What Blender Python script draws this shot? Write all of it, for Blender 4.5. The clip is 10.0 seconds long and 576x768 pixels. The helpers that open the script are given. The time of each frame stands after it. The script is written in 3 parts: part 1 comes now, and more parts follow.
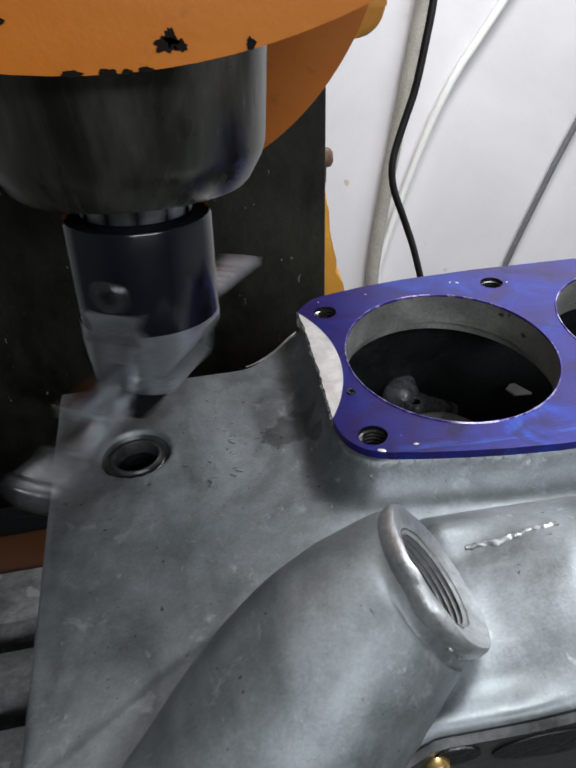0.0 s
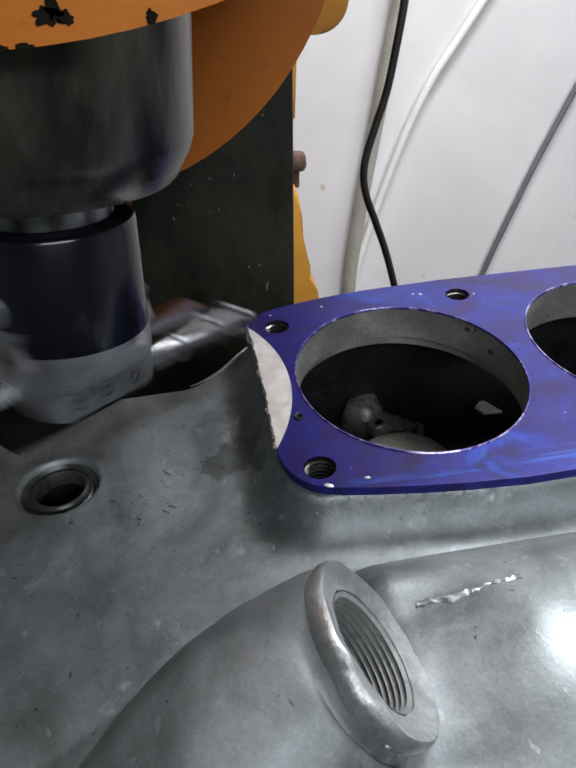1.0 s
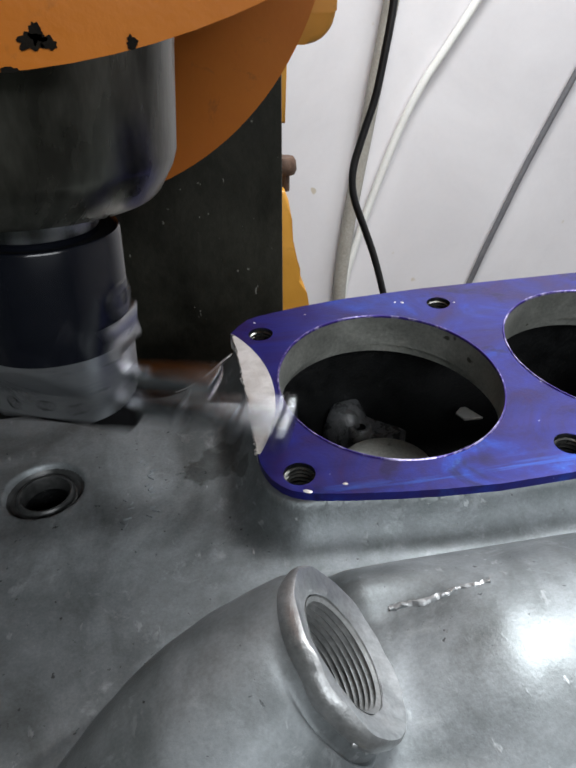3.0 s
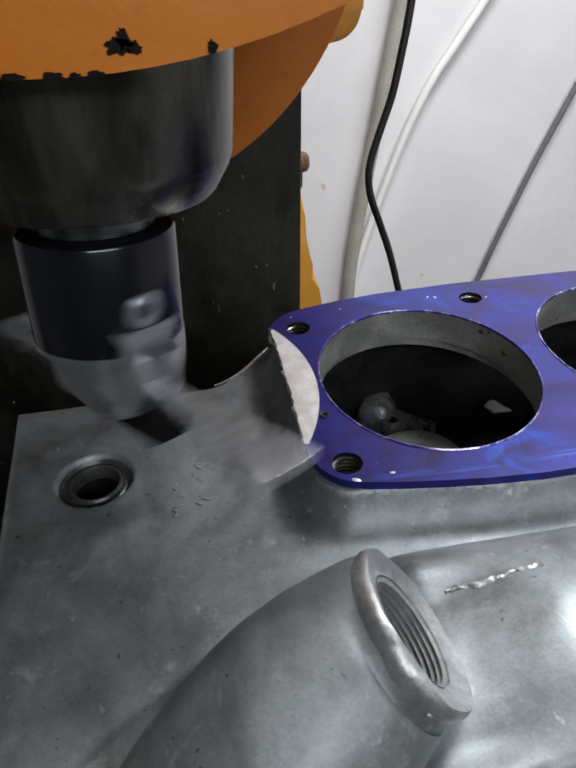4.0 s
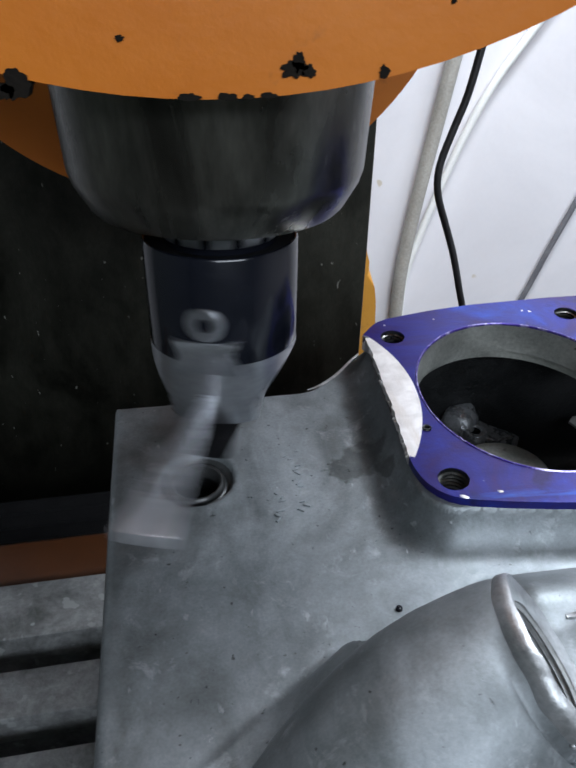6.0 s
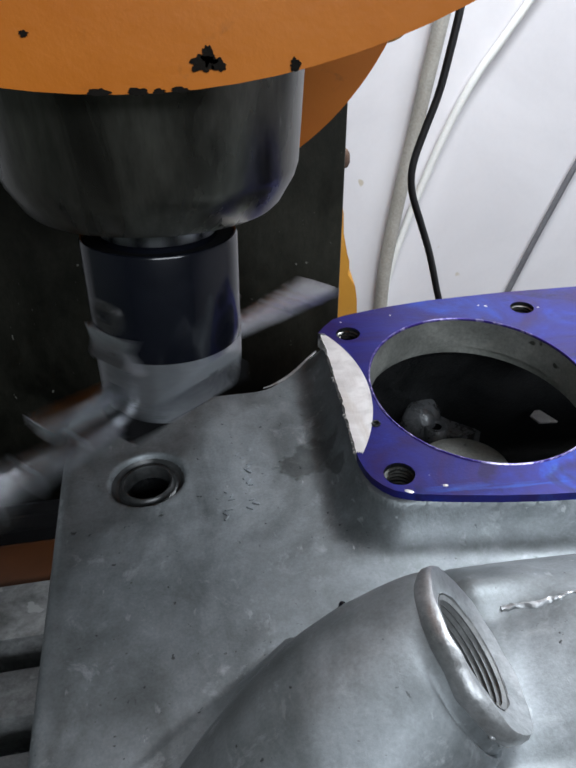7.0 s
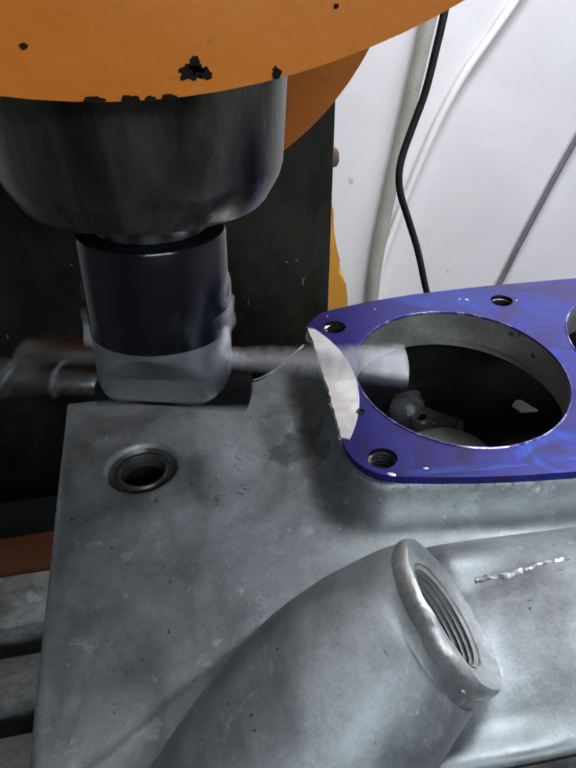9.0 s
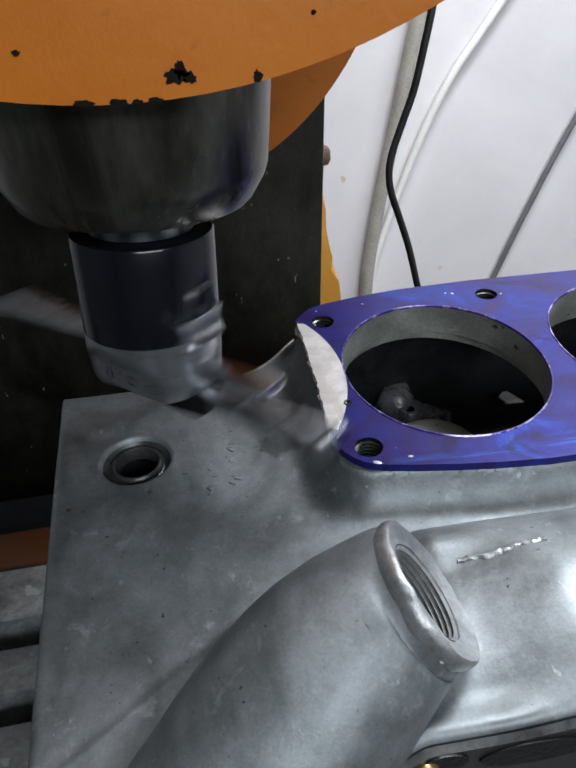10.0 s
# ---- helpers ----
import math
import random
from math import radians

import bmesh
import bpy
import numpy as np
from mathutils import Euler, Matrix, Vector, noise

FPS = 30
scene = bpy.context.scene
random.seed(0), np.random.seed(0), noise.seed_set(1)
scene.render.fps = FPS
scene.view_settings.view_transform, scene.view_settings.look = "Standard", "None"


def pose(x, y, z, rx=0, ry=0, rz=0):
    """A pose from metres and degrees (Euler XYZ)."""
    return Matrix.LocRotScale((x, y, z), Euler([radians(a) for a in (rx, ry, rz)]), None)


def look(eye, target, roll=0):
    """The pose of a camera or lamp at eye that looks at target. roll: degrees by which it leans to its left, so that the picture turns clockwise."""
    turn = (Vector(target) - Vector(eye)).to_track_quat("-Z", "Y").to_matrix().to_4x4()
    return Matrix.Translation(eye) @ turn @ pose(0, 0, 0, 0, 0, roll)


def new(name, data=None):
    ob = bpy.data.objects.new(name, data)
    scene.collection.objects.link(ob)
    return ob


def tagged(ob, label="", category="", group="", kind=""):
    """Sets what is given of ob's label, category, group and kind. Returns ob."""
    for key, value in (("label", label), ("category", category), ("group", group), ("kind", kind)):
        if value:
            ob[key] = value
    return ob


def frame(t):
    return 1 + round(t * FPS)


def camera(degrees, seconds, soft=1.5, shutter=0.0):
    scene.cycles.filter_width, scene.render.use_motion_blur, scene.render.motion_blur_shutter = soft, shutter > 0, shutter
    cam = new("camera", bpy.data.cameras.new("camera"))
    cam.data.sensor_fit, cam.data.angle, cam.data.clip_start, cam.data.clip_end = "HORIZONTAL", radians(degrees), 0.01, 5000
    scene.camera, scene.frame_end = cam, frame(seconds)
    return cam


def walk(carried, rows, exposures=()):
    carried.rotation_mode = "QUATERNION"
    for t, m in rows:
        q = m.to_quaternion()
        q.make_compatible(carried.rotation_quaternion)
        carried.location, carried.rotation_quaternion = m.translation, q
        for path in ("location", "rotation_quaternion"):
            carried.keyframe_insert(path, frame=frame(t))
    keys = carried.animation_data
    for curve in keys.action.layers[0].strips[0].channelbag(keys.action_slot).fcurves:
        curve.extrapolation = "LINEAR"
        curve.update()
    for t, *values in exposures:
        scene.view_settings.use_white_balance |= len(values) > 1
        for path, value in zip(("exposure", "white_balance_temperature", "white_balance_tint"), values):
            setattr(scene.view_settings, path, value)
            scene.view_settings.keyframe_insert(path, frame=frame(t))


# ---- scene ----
cam = camera(46.0, 10.0, soft=2.3, shutter=0.33)
# seconds, eye, yaw, pitch, roll
PATH = [
    (0.0, -0.03708, -0.13093, 0.09443, -7.272, -30.551, -1.463),
    (0.5, -0.02785, -0.12028, 0.09044, -8.044, -30.302, -1.077),
    (1.0, -0.02484, -0.11499, 0.08925, -8.941, -30.179, -0.735),
    (1.5, -0.02502, -0.11438, 0.09031, -9.146, -30.322, -0.554),
    (2.0, -0.02384, -0.11480, 0.09075, -9.399, -30.259, -0.410),
    (2.5, -0.02231, -0.11594, 0.09143, -9.741, -30.088, -0.093),
    (4.0, -0.03373, -0.12037, 0.09393, -9.493, -30.412, -0.235),
    (4.5, -0.05226, -0.11616, 0.09183, -7.568, -31.552, 0.167),
    (5.0, -0.06035, -0.11471, 0.09530, -5.287, -31.328, 0.053),
    (5.5, -0.05986, -0.11687, 0.09573, -5.332, -30.279, 0.188),
    (6.0, -0.05145, -0.11708, 0.09849, -6.290, -31.187, 0.982),
    (7.5, -0.03942, -0.11917, 0.09714, -7.124, -30.969, 0.179),
    (8.0, -0.04182, -0.11964, 0.09737, -7.264, -30.818, 0.366),
    (8.5, -0.04250, -0.12105, 0.09725, -7.420, -30.504, 0.154),
    (9.0, -0.03976, -0.12641, 0.09963, -7.567, -31.124, 0.098),
    (9.5, -0.03999, -0.12970, 0.10012, -7.559, -31.023, -0.401),
    (10.0, -0.03852, -0.13184, 0.10093, -7.928, -31.241, -0.403),
]
walk(cam, [(t, pose(x, y, z, 90 + p, 0, yaw) @ pose(0, 0, 0, 0, 0, r)) for t, x, y, z, yaw, p, r in PATH],
     exposures=[(0.0, 1.0, 6380, 10), (1.0, 0.9, 6480, 10), (2.5, 0.87, 6500, 10), (4.0, 0.85, 6480, 10), (4.5, 0.9, 6450, 10), (5.0, 1.08, 6330, 10), (6.0, 1.18, 5950, 10), (7.5, 0.97, 6230, 10), (10.0, 0.97, 6230, 10)])

# ---- light ----
world = bpy.data.worlds.new("room_light")
scene.world = world
world.use_nodes = True
world.node_tree.nodes["Background"].inputs["Color"].default_value = (0.80, 0.86, 1.0, 1)
world.node_tree.nodes["Background"].inputs["Strength"].default_value = 0.03


def area_lamp(name, eye, target, sx, sy, watts, colour):
    d = bpy.data.lights.new(name, "AREA")
    d.shape, d.size, d.size_y, d.energy, d.color = "RECTANGLE", sx, sy, watts, colour
    ob = new(name, d)
    ob.matrix_world = look(eye, target)
    return ob


area_lamp("tube_light_right", (0.42, 0.24, 1.15), (0.05, 0.05, 0.0), 0.25, 1.0, 18.2, (0.95, 0.98, 1.0))
# Added unseen fill that brightens the orange head and other camera-facing fronts.
area_lamp("fill_light_front", (0.30, -1.5, 0.80), (0.0, 0.0, 0.05), 1.2, 0.35, 9.6, (0.93, 0.97, 1.0))


# ---- materials ----
def material(name, build):
    m = bpy.data.materials.new(name)
    m.use_nodes = True
    nt = m.node_tree
    b = nt.nodes["Principled BSDF"]
    build(nt, b)
    return m


def node(nt, kind, **kw):
    n = nt.nodes.new(kind)
    for k, v in kw.items():
        n.inputs[k.replace("_", " ")].default_value = v
    return n


def coords(nt):
    return nt.nodes.new("ShaderNodeTexCoord").outputs["Object"]


def noise_tex(nt, vec, scale, detail=4.0, rough=0.6, distortion=0.0):
    n = node(nt, "ShaderNodeTexNoise", Scale=scale, Detail=detail, Roughness=rough, Distortion=distortion)
    nt.links.new(vec, n.inputs["Vector"])
    return n.outputs["Fac"]


def ramp(nt, fac, stops):
    r = nt.nodes.new("ShaderNodeValToRGB")
    e = r.color_ramp.elements
    while len(e) < len(stops):
        e.new(0.5)
    for k, (p, c) in enumerate(stops):
        e[k].position = p
        e[k].color = (*c, 1) if len(c) == 3 else c
    nt.links.new(fac, r.inputs["Fac"])
    return r.outputs["Color"]


def grey(v):
    return (v, v, v)


def mix(nt, fac, a, b, mode="MIX"):
    m = nt.nodes.new("ShaderNodeMix")
    m.data_type, m.blend_type = "RGBA", mode
    for sock, val in ((m.inputs["Factor"], fac), (m.inputs[6], a), (m.inputs[7], b)):
        if isinstance(val, (int, float)):
            sock.default_value = val
        elif isinstance(val, tuple):
            sock.default_value = (*val, 1)
        else:
            nt.links.new(val, sock)
    return m.outputs[2]


def bump(nt, b, height, strength, distance):
    n = node(nt, "ShaderNodeBump", Strength=strength, Distance=distance)
    nt.links.new(height, n.inputs["Height"])
    nt.links.new(n.outputs["Normal"], b.inputs["Normal"])
    return n


def stretched(nt, vec, sx, sy, sz):
    m = nt.nodes.new("ShaderNodeMapping")
    m.inputs["Scale"].default_value = (sx, sy, sz)
    nt.links.new(vec, m.inputs["Vector"])
    return m.outputs["Vector"]


def surface(name, dark, light, scale, rough, metal=0.0, fine=900.0, bumps=0.25, depth=0.0004, speck=None, stretch=None, rough_span=0.15, spec=0.5, over=0.35):
    """Two-scale mottled surface: broad stains and fine grain, optional dark specks."""
    def build(nt, b):
        v = coords(nt)
        if stretch:
            v = stretched(nt, v, *stretch)
        broad = noise_tex(nt, v, scale, 5, 0.65, 0.4)
        grain = noise_tex(nt, v, fine, 3, 0.7)
        col = ramp(nt, broad, [(0.3, dark), (0.7, light)])
        col = mix(nt, over, col, ramp(nt, grain, [(0.3, grey(0.25)), (0.75, grey(0.8))]), "OVERLAY")
        if speck:
            spots = ramp(nt, noise_tex(nt, v, speck[0], 2, 0.5), [(speck[1], grey(0)), (speck[1] + 0.03, grey(1))])
            col = mix(nt, spots, col, speck[2])
        nt.links.new(col, b.inputs["Base Color"])
        r = ramp(nt, broad, [(0.25, grey(max(0.03, rough - rough_span))), (0.75, grey(min(1, rough + rough_span)))])
        nt.links.new(r, b.inputs["Roughness"])
        b.inputs["Metallic"].default_value = metal
        b.inputs["Specular IOR Level"].default_value = spec
        bump(nt, b, grain, bumps, depth)
    return material(name, build)


def cast_build(nt, b):
    v = coords(nt)
    broad = noise_tex(nt, stretched(nt, v, 1.0, 0.7, 1.0), 21, 8, 0.64, 0.5)
    mid = noise_tex(nt, v, 260, 5, 0.65)
    grain = noise_tex(nt, v, 1500, 3, 0.7)
    col = ramp(nt, broad, [(0.34, (0.128, 0.141, 0.145)), (0.50, (0.212, 0.230, 0.240)), (0.68, (0.315, 0.338, 0.355))])
    col = mix(nt, 0.22, col, ramp(nt, mid, [(0.3, grey(0.25)), (0.7, grey(0.75))]), "OVERLAY")
    col = mix(nt, 0.16, col, ramp(nt, grain, [(0.3, grey(0.2)), (0.7, grey(0.85))]), "OVERLAY")
    pits = ramp(nt, noise_tex(nt, v, 640, 2.5, 0.5), [(0.705, grey(0)), (0.76, grey(0.8))])
    col = mix(nt, pits, col, (0.04, 0.04, 0.04))
    # oil film in smears, scuffed bright patches
    smear = ramp(nt, noise_tex(nt, stretched(nt, v, 1.0, 0.55, 1.0), 48, 7, 0.68, 0.8), [(0.42, grey(0)), (0.64, grey(0.75))])
    col = mix(nt, smear, col, mix(nt, 1.0, col, (0.58, 0.60, 0.58), "MULTIPLY"))
    scuff = ramp(nt, noise_tex(nt, v, 125, 6, 0.72, 0.5), [(0.58, grey(0)), (0.74, grey(0.55))])
    col = mix(nt, scuff, col, (0.44, 0.465, 0.48))
    dings = ramp(nt, noise_tex(nt, stretched(nt, v, 1, 0.45, 1), 360, 3, 0.6), [(0.645, grey(0)), (0.70, grey(0.7))])
    patch = ramp(nt, noise_tex(nt, v, 38, 3, 0.6), [(0.46, grey(0)), (0.62, grey(1))])
    dings = mix(nt, 1.0, dings, patch, "MULTIPLY")
    col = mix(nt, dings, col, (0.48, 0.50, 0.51))
    # spilled cutting oil, dried in two blots beside the flange
    sep = nt.nodes.new("ShaderNodeSeparateXYZ")
    warp = node(nt, "ShaderNodeTexNoise", Scale=160.0, Detail=3.0)
    nt.links.new(v, warp.inputs["Vector"])
    add = nt.nodes.new("ShaderNodeVectorMath")
    add.operation = "MULTIPLY_ADD"
    add.inputs[1].default_value = (0.012, 0.012, 0.0)
    nt.links.new(warp.outputs["Color"], add.inputs[0])
    nt.links.new(v, add.inputs[2])
    total = None
    for cx, cy, rr in ((-0.0105, 0.0290, 0.0075), (-0.0150, 0.0262, 0.0060), (-0.0030, 0.0215, 0.0050)):
        d = nt.nodes.new("ShaderNodeVectorMath")
        d.operation = "DISTANCE"
        d.inputs[1].default_value = (cx, cy, -0.0105)
        nt.links.new(add.outputs[0], d.inputs[0])
        m = nt.nodes.new("ShaderNodeMapRange")
        m.inputs["From Min"].default_value, m.inputs["From Max"].default_value = rr, rr * 0.80
        nt.links.new(d.outputs["Value"], m.inputs["Value"])
        if total is None:
            total = m.outputs["Result"]
        else:
            mx = nt.nodes.new("ShaderNodeMath")
            mx.operation = "MAXIMUM"
            nt.links.new(total, mx.inputs[0])
            nt.links.new(m.outputs["Result"], mx.inputs[1])
            total = mx.outputs[0]
    col = mix(nt, total, col, mix(nt, 1.0, col, (0.55, 0.55, 0.54), "MULTIPLY"))
    nt.links.new(col, b.inputs["Base Color"])
    wet = mix(nt, 0.5, mix(nt, 0.5, mid, broad), mix(nt, 1.0, grey(1.0), smear, "SUBTRACT"))
    nt.links.new(ramp(nt, wet, [(0.30, grey(0.40)), (0.80, grey(0.62))]), b.inputs["Roughness"])
    b.inputs["Metallic"].default_value = 0.68
    hm = mix(nt, 0.55, mix(nt, 0.5, grain, mid), noise_tex(nt, v, 95, 5, 0.6))
    hm = mix(nt, pits, hm, (0.0, 0.0, 0.0))
    hm = mix(nt, dings, hm, (1.0, 1.0, 1.0))
    bump(nt, b, hm, 0.20, 0.0009)


def dye_build(nt, b):
    v = coords(nt)
    broad = noise_tex(nt, v, 42, 5, 0.65, 1.1)
    streak = noise_tex(nt, stretched(nt, v, 40, 220, 40), 1.0, 4, 0.6)
    sheen_streak = noise_tex(nt, stretched(nt, v, 26, 330, 26), 1.0, 5, 0.65, 0.4)
    grain = noise_tex(nt, v, 1300, 3, 0.7)
    col = ramp(nt, broad, [(0.30, (0.030, 0.009, 0.070)), (0.43, (0.018, 0.012, 0.105)), (0.57, (0.015, 0.017, 0.165)), (0.68, (0.013, 0.038, 0.26)), (0.82, (0.05, 0.15, 0.44))])
    col = mix(nt, 0.3, col, ramp(nt, streak, [(0.3, grey(0.3)), (0.75, grey(0.75))]), "OVERLAY")
    # blue highlight along the near edge, painted into the dye as brushed streaks
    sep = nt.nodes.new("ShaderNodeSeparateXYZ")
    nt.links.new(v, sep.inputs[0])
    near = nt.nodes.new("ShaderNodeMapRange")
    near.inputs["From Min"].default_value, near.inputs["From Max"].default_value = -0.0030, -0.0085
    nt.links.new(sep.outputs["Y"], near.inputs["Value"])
    thin = mix(nt, 1.0, ramp(nt, sheen_streak, [(0.50, grey(0)), (0.68, grey(0.8))]), near.outputs["Result"], "MULTIPLY")
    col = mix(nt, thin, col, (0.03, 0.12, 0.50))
    # pooled dark dye
    pool = ramp(nt, noise_tex(nt, v, 75, 3, 0.55, 0.6), [(0.60, grey(0)), (0.68, grey(0.75))])
    col = mix(nt, pool, col, (0.012, 0.007, 0.050))
    chips = ramp(nt, noise_tex(nt, v, 210, 3, 0.55), [(0.735, grey(0)), (0.75, grey(1))])
    col = mix(nt, chips, col, (0.42, 0.42, 0.55))
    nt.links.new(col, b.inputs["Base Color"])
    nt.links.new(ramp(nt, streak, [(0.2, grey(0.26)), (0.8, grey(0.46))]), b.inputs["Roughness"])
    b.inputs["Metallic"].default_value = 0.28
    b.inputs["Specular IOR Level"].default_value = 0.28
    bump(nt, b, mix(nt, 0.5, grain, broad), 0.2, 0.0005)


def paint_build(dark, light, grime):
    def build(nt, b):
        v = coords(nt)
        broad = noise_tex(nt, v, 22, 5, 0.6, 0.3)
        fine = noise_tex(nt, v, 420, 3, 0.6)
        col = ramp(nt, broad, [(0.3, dark), (0.7, light)])
        dirt = ramp(nt, noise_tex(nt, v, 95, 5, 0.7, 0.6), [(0.60, grey(0)), (0.78, grey(0.55))])
        col = mix(nt, dirt, col, grime)
        nt.links.new(col, b.inputs["Base Color"])
        nt.links.new(ramp(nt, broad, [(0.2, grey(0.32)), (0.8, grey(0.5))]), b.inputs["Roughness"])
        bump(nt, b, fine, 0.12, 0.0006)
    return build


CAST = material("cast_aluminium", cast_build)
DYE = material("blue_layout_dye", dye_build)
ORANGE = material("orange_machine_paint", paint_build((0.52, 0.140, 0.005), (0.62, 0.186, 0.007), (0.18, 0.065, 0.02)))
# ORANGE darkened: the saddle's shade below the table is in this colour
ORANGE_SHADED = material("shaded_orange_paint", paint_build((0.045, 0.016, 0.005), (0.095, 0.030, 0.007), (0.02, 0.012, 0.008)))
YELLOW = material("yellow_machine_paint", paint_build((0.52, 0.24, 0.03), (0.62, 0.30, 0.045), (0.14, 0.07, 0.03)))


def machined_build(nt, b):
    v = coords(nt)
    m = nt.nodes.new("ShaderNodeMapping")
    m.inputs["Location"].default_value = (0.0554, -0.0357, 0)
    nt.links.new(v, m.inputs["Vector"])
    w = node(nt, "ShaderNodeTexWave", Scale=420.0, Distortion=1.5, Detail=2.0)
    w.wave_type, w.rings_direction = "RINGS", "Z"
    nt.links.new(m.outputs["Vector"], w.inputs["Vector"])
    blot = noise_tex(nt, v, 190, 5, 0.6, 0.5)
    col = ramp(nt, blot, [(0.3, (0.58, 0.55, 0.53)), (0.65, (0.80, 0.775, 0.76))])
    beige = ramp(nt, noise_tex(nt, stretched(nt, v, 150, 30, 30), 1.0, 4, 0.6, 0.5), [(0.52, grey(0)), (0.66, grey(0.6))])
    col = mix(nt, beige, col, (0.56, 0.49, 0.42))
    col = mix(nt, 0.02, col, w.outputs["Color"], "OVERLAY")
    nt.links.new(col, b.inputs["Base Color"])
    b.inputs["Metallic"].default_value = 0.45
    b.inputs["Roughness"].default_value = 0.42
    bump(nt, b, w.outputs["Fac"], 0.03, 0.0002)


def edge_build(nt, b):
    v = coords(nt)
    n = noise_tex(nt, v, 70, 7, 0.8, 1.0)
    col = mix(nt, ramp(nt, n, [(0.48, grey(0)), (0.60, grey(1))]), (0.05, 0.03, 0.22), (0.55, 0.50, 0.78))
    nt.links.new(col, b.inputs["Base Color"])
    b.inputs["Roughness"].default_value = 0.3
    b.inputs["Metallic"].default_value = 0.5


MACHINED = material("fresh_cut_aluminium", machined_build)
EDGE = material("scraped_dye_edge", edge_build)
BORE = surface("bored_aluminium", (0.33, 0.34, 0.31), (0.54, 0.55, 0.51), 60, 0.38, 0.7, 900, 0.2, 0.0003, speck=(130, 0.70, (0.12, 0.12, 0.10)))
# Steel darkened: the shade in the recess round the bush is in this colour
BUSHM = surface("shaded_bush_steel", (0.016, 0.017, 0.017), (0.060, 0.062, 0.062), 160, 0.36, 0.2, 800, 0.2, 0.0003)
LUGM = surface("mottled_cast_lug", (0.06, 0.063, 0.068), (0.33, 0.34, 0.355), 150, 0.30, 0.5, 700, 0.4, 0.0008)
# Near black: the shade inside the chamber and the holes is in this colour
CAVITY = surface("recess_shade_black", (0.003, 0.0033, 0.0036), (0.008, 0.0085, 0.009), 60, 0.42, 0.0, 700, 0.5, 0.001)
NOSE = surface("worn_spindle_steel", (0.020, 0.020, 0.016), (0.165, 0.160, 0.136), 52, 0.29, 0.9, 500, 0.15, 0.0003, speck=(60, 0.66, (0.07, 0.05, 0.035)), stretch=(1, 1, 0.3))
BLACKED = surface("blacked_steel", (0.0032, 0.0038, 0.0065), (0.0075, 0.0085, 0.0135), 45, 0.17, 0.0, 700, 0.05, 0.0002, rough_span=0.05, spec=0.36)
STEEL = surface("turned_steel", (0.28, 0.29, 0.305), (0.40, 0.41, 0.43), 70, 0.34, 0.9, 900, 0.15, 0.0002)
BRIGHT = surface("ground_tool_steel", (0.62, 0.63, 0.67), (0.74, 0.75, 0.79), 90, 0.28, 0.7, 1200, 0.1, 0.0002)
IRON = surface("oily_dark_iron", (0.0040, 0.0043, 0.0030), (0.032, 0.032, 0.024), 21, 0.50, 0.0, 420, 0.35, 0.0006, speck=(260, 0.728, (0.17, 0.17, 0.15)), stretch=(1, 1, 0.6), spec=0.22)
TABLE = surface("scuffed_grey_iron", (0.12, 0.125, 0.12), (0.42, 0.43, 0.43), 75, 0.42, 0.5, 500, 0.4, 0.0008, speck=(130, 0.63, (0.42, 0.43, 0.43)))
WALLP = surface("white_wall_paint", (0.66, 0.64, 0.655), (0.76, 0.74, 0.755), 5, 0.6, 0.0, 160, 0.04, 0.002, speck=(26, 0.74, (0.55, 0.49, 0.40)), over=0.05)
WALLG = surface("grey_green_wall_paint", (0.10, 0.115, 0.105), (0.15, 0.165, 0.15), 5, 0.6, 0.0, 160, 0.2, 0.002)
FLOORM = surface("grey_concrete", (0.07, 0.068, 0.065), (0.12, 0.118, 0.115), 6, 0.7, 0.0, 120, 0.3, 0.003)
CEIL = surface("ceiling_paint", (0.68, 0.68, 0.67), (0.76, 0.76, 0.75), 4, 0.8, 0.0, 90, 0.1, 0.002)
CONDUIT = surface("grey_plastic_conduit", (0.29, 0.275, 0.24), (0.38, 0.36, 0.32), 30, 0.5, 0.0, 300, 0.1, 0.0004)
WHITEC = surface("white_cable_sheath", (0.74, 0.74, 0.71), (0.82, 0.82, 0.79), 40, 0.45, 0.0, 400, 0.1, 0.0003)
BLACKC = surface("black_cable_sheath", (0.008, 0.008, 0.009), (0.016, 0.016, 0.017), 40, 0.42, 0.0, 500, 0.1, 0.0003)
GREYC = surface("dark_grey_cable_sheath", (0.10, 0.10, 0.11), (0.15, 0.15, 0.16), 40, 0.45, 0.0, 400, 0.1, 0.0003)
CHIP = surface("bare_greasy_metal", (0.008, 0.007, 0.006), (0.016, 0.013, 0.010), 200, 0.8, 0.0, 900, 0.3, 0.0004, spec=0.08)
BROWN = surface("rusty_bolt", (0.075, 0.042, 0.028), (0.15, 0.09, 0.06), 120, 0.6, 0.3, 700, 0.3, 0.0004)
BRASS = surface("brass", (0.50, 0.33, 0.12), (0.62, 0.43, 0.18), 120, 0.3, 0.9, 700, 0.1, 0.0002)
POLISH = surface("polished_bar_steel", (0.46, 0.47, 0.49), (0.60, 0.61, 0.63), 90, 0.20, 1.0, 1200, 0.05, 0.0002, rough_span=0.06)
SLEEVE = surface("oily_sleeve_steel", (0.26, 0.265, 0.28), (0.40, 0.41, 0.43), 90, 0.22, 1.0, 900, 0.1, 0.0002, rough_span=0.08)
DULL = surface("dull_grey_steel", (0.06, 0.06, 0.06), (0.12, 0.12, 0.12), 90, 0.35, 0.8, 800, 0.15, 0.0002)
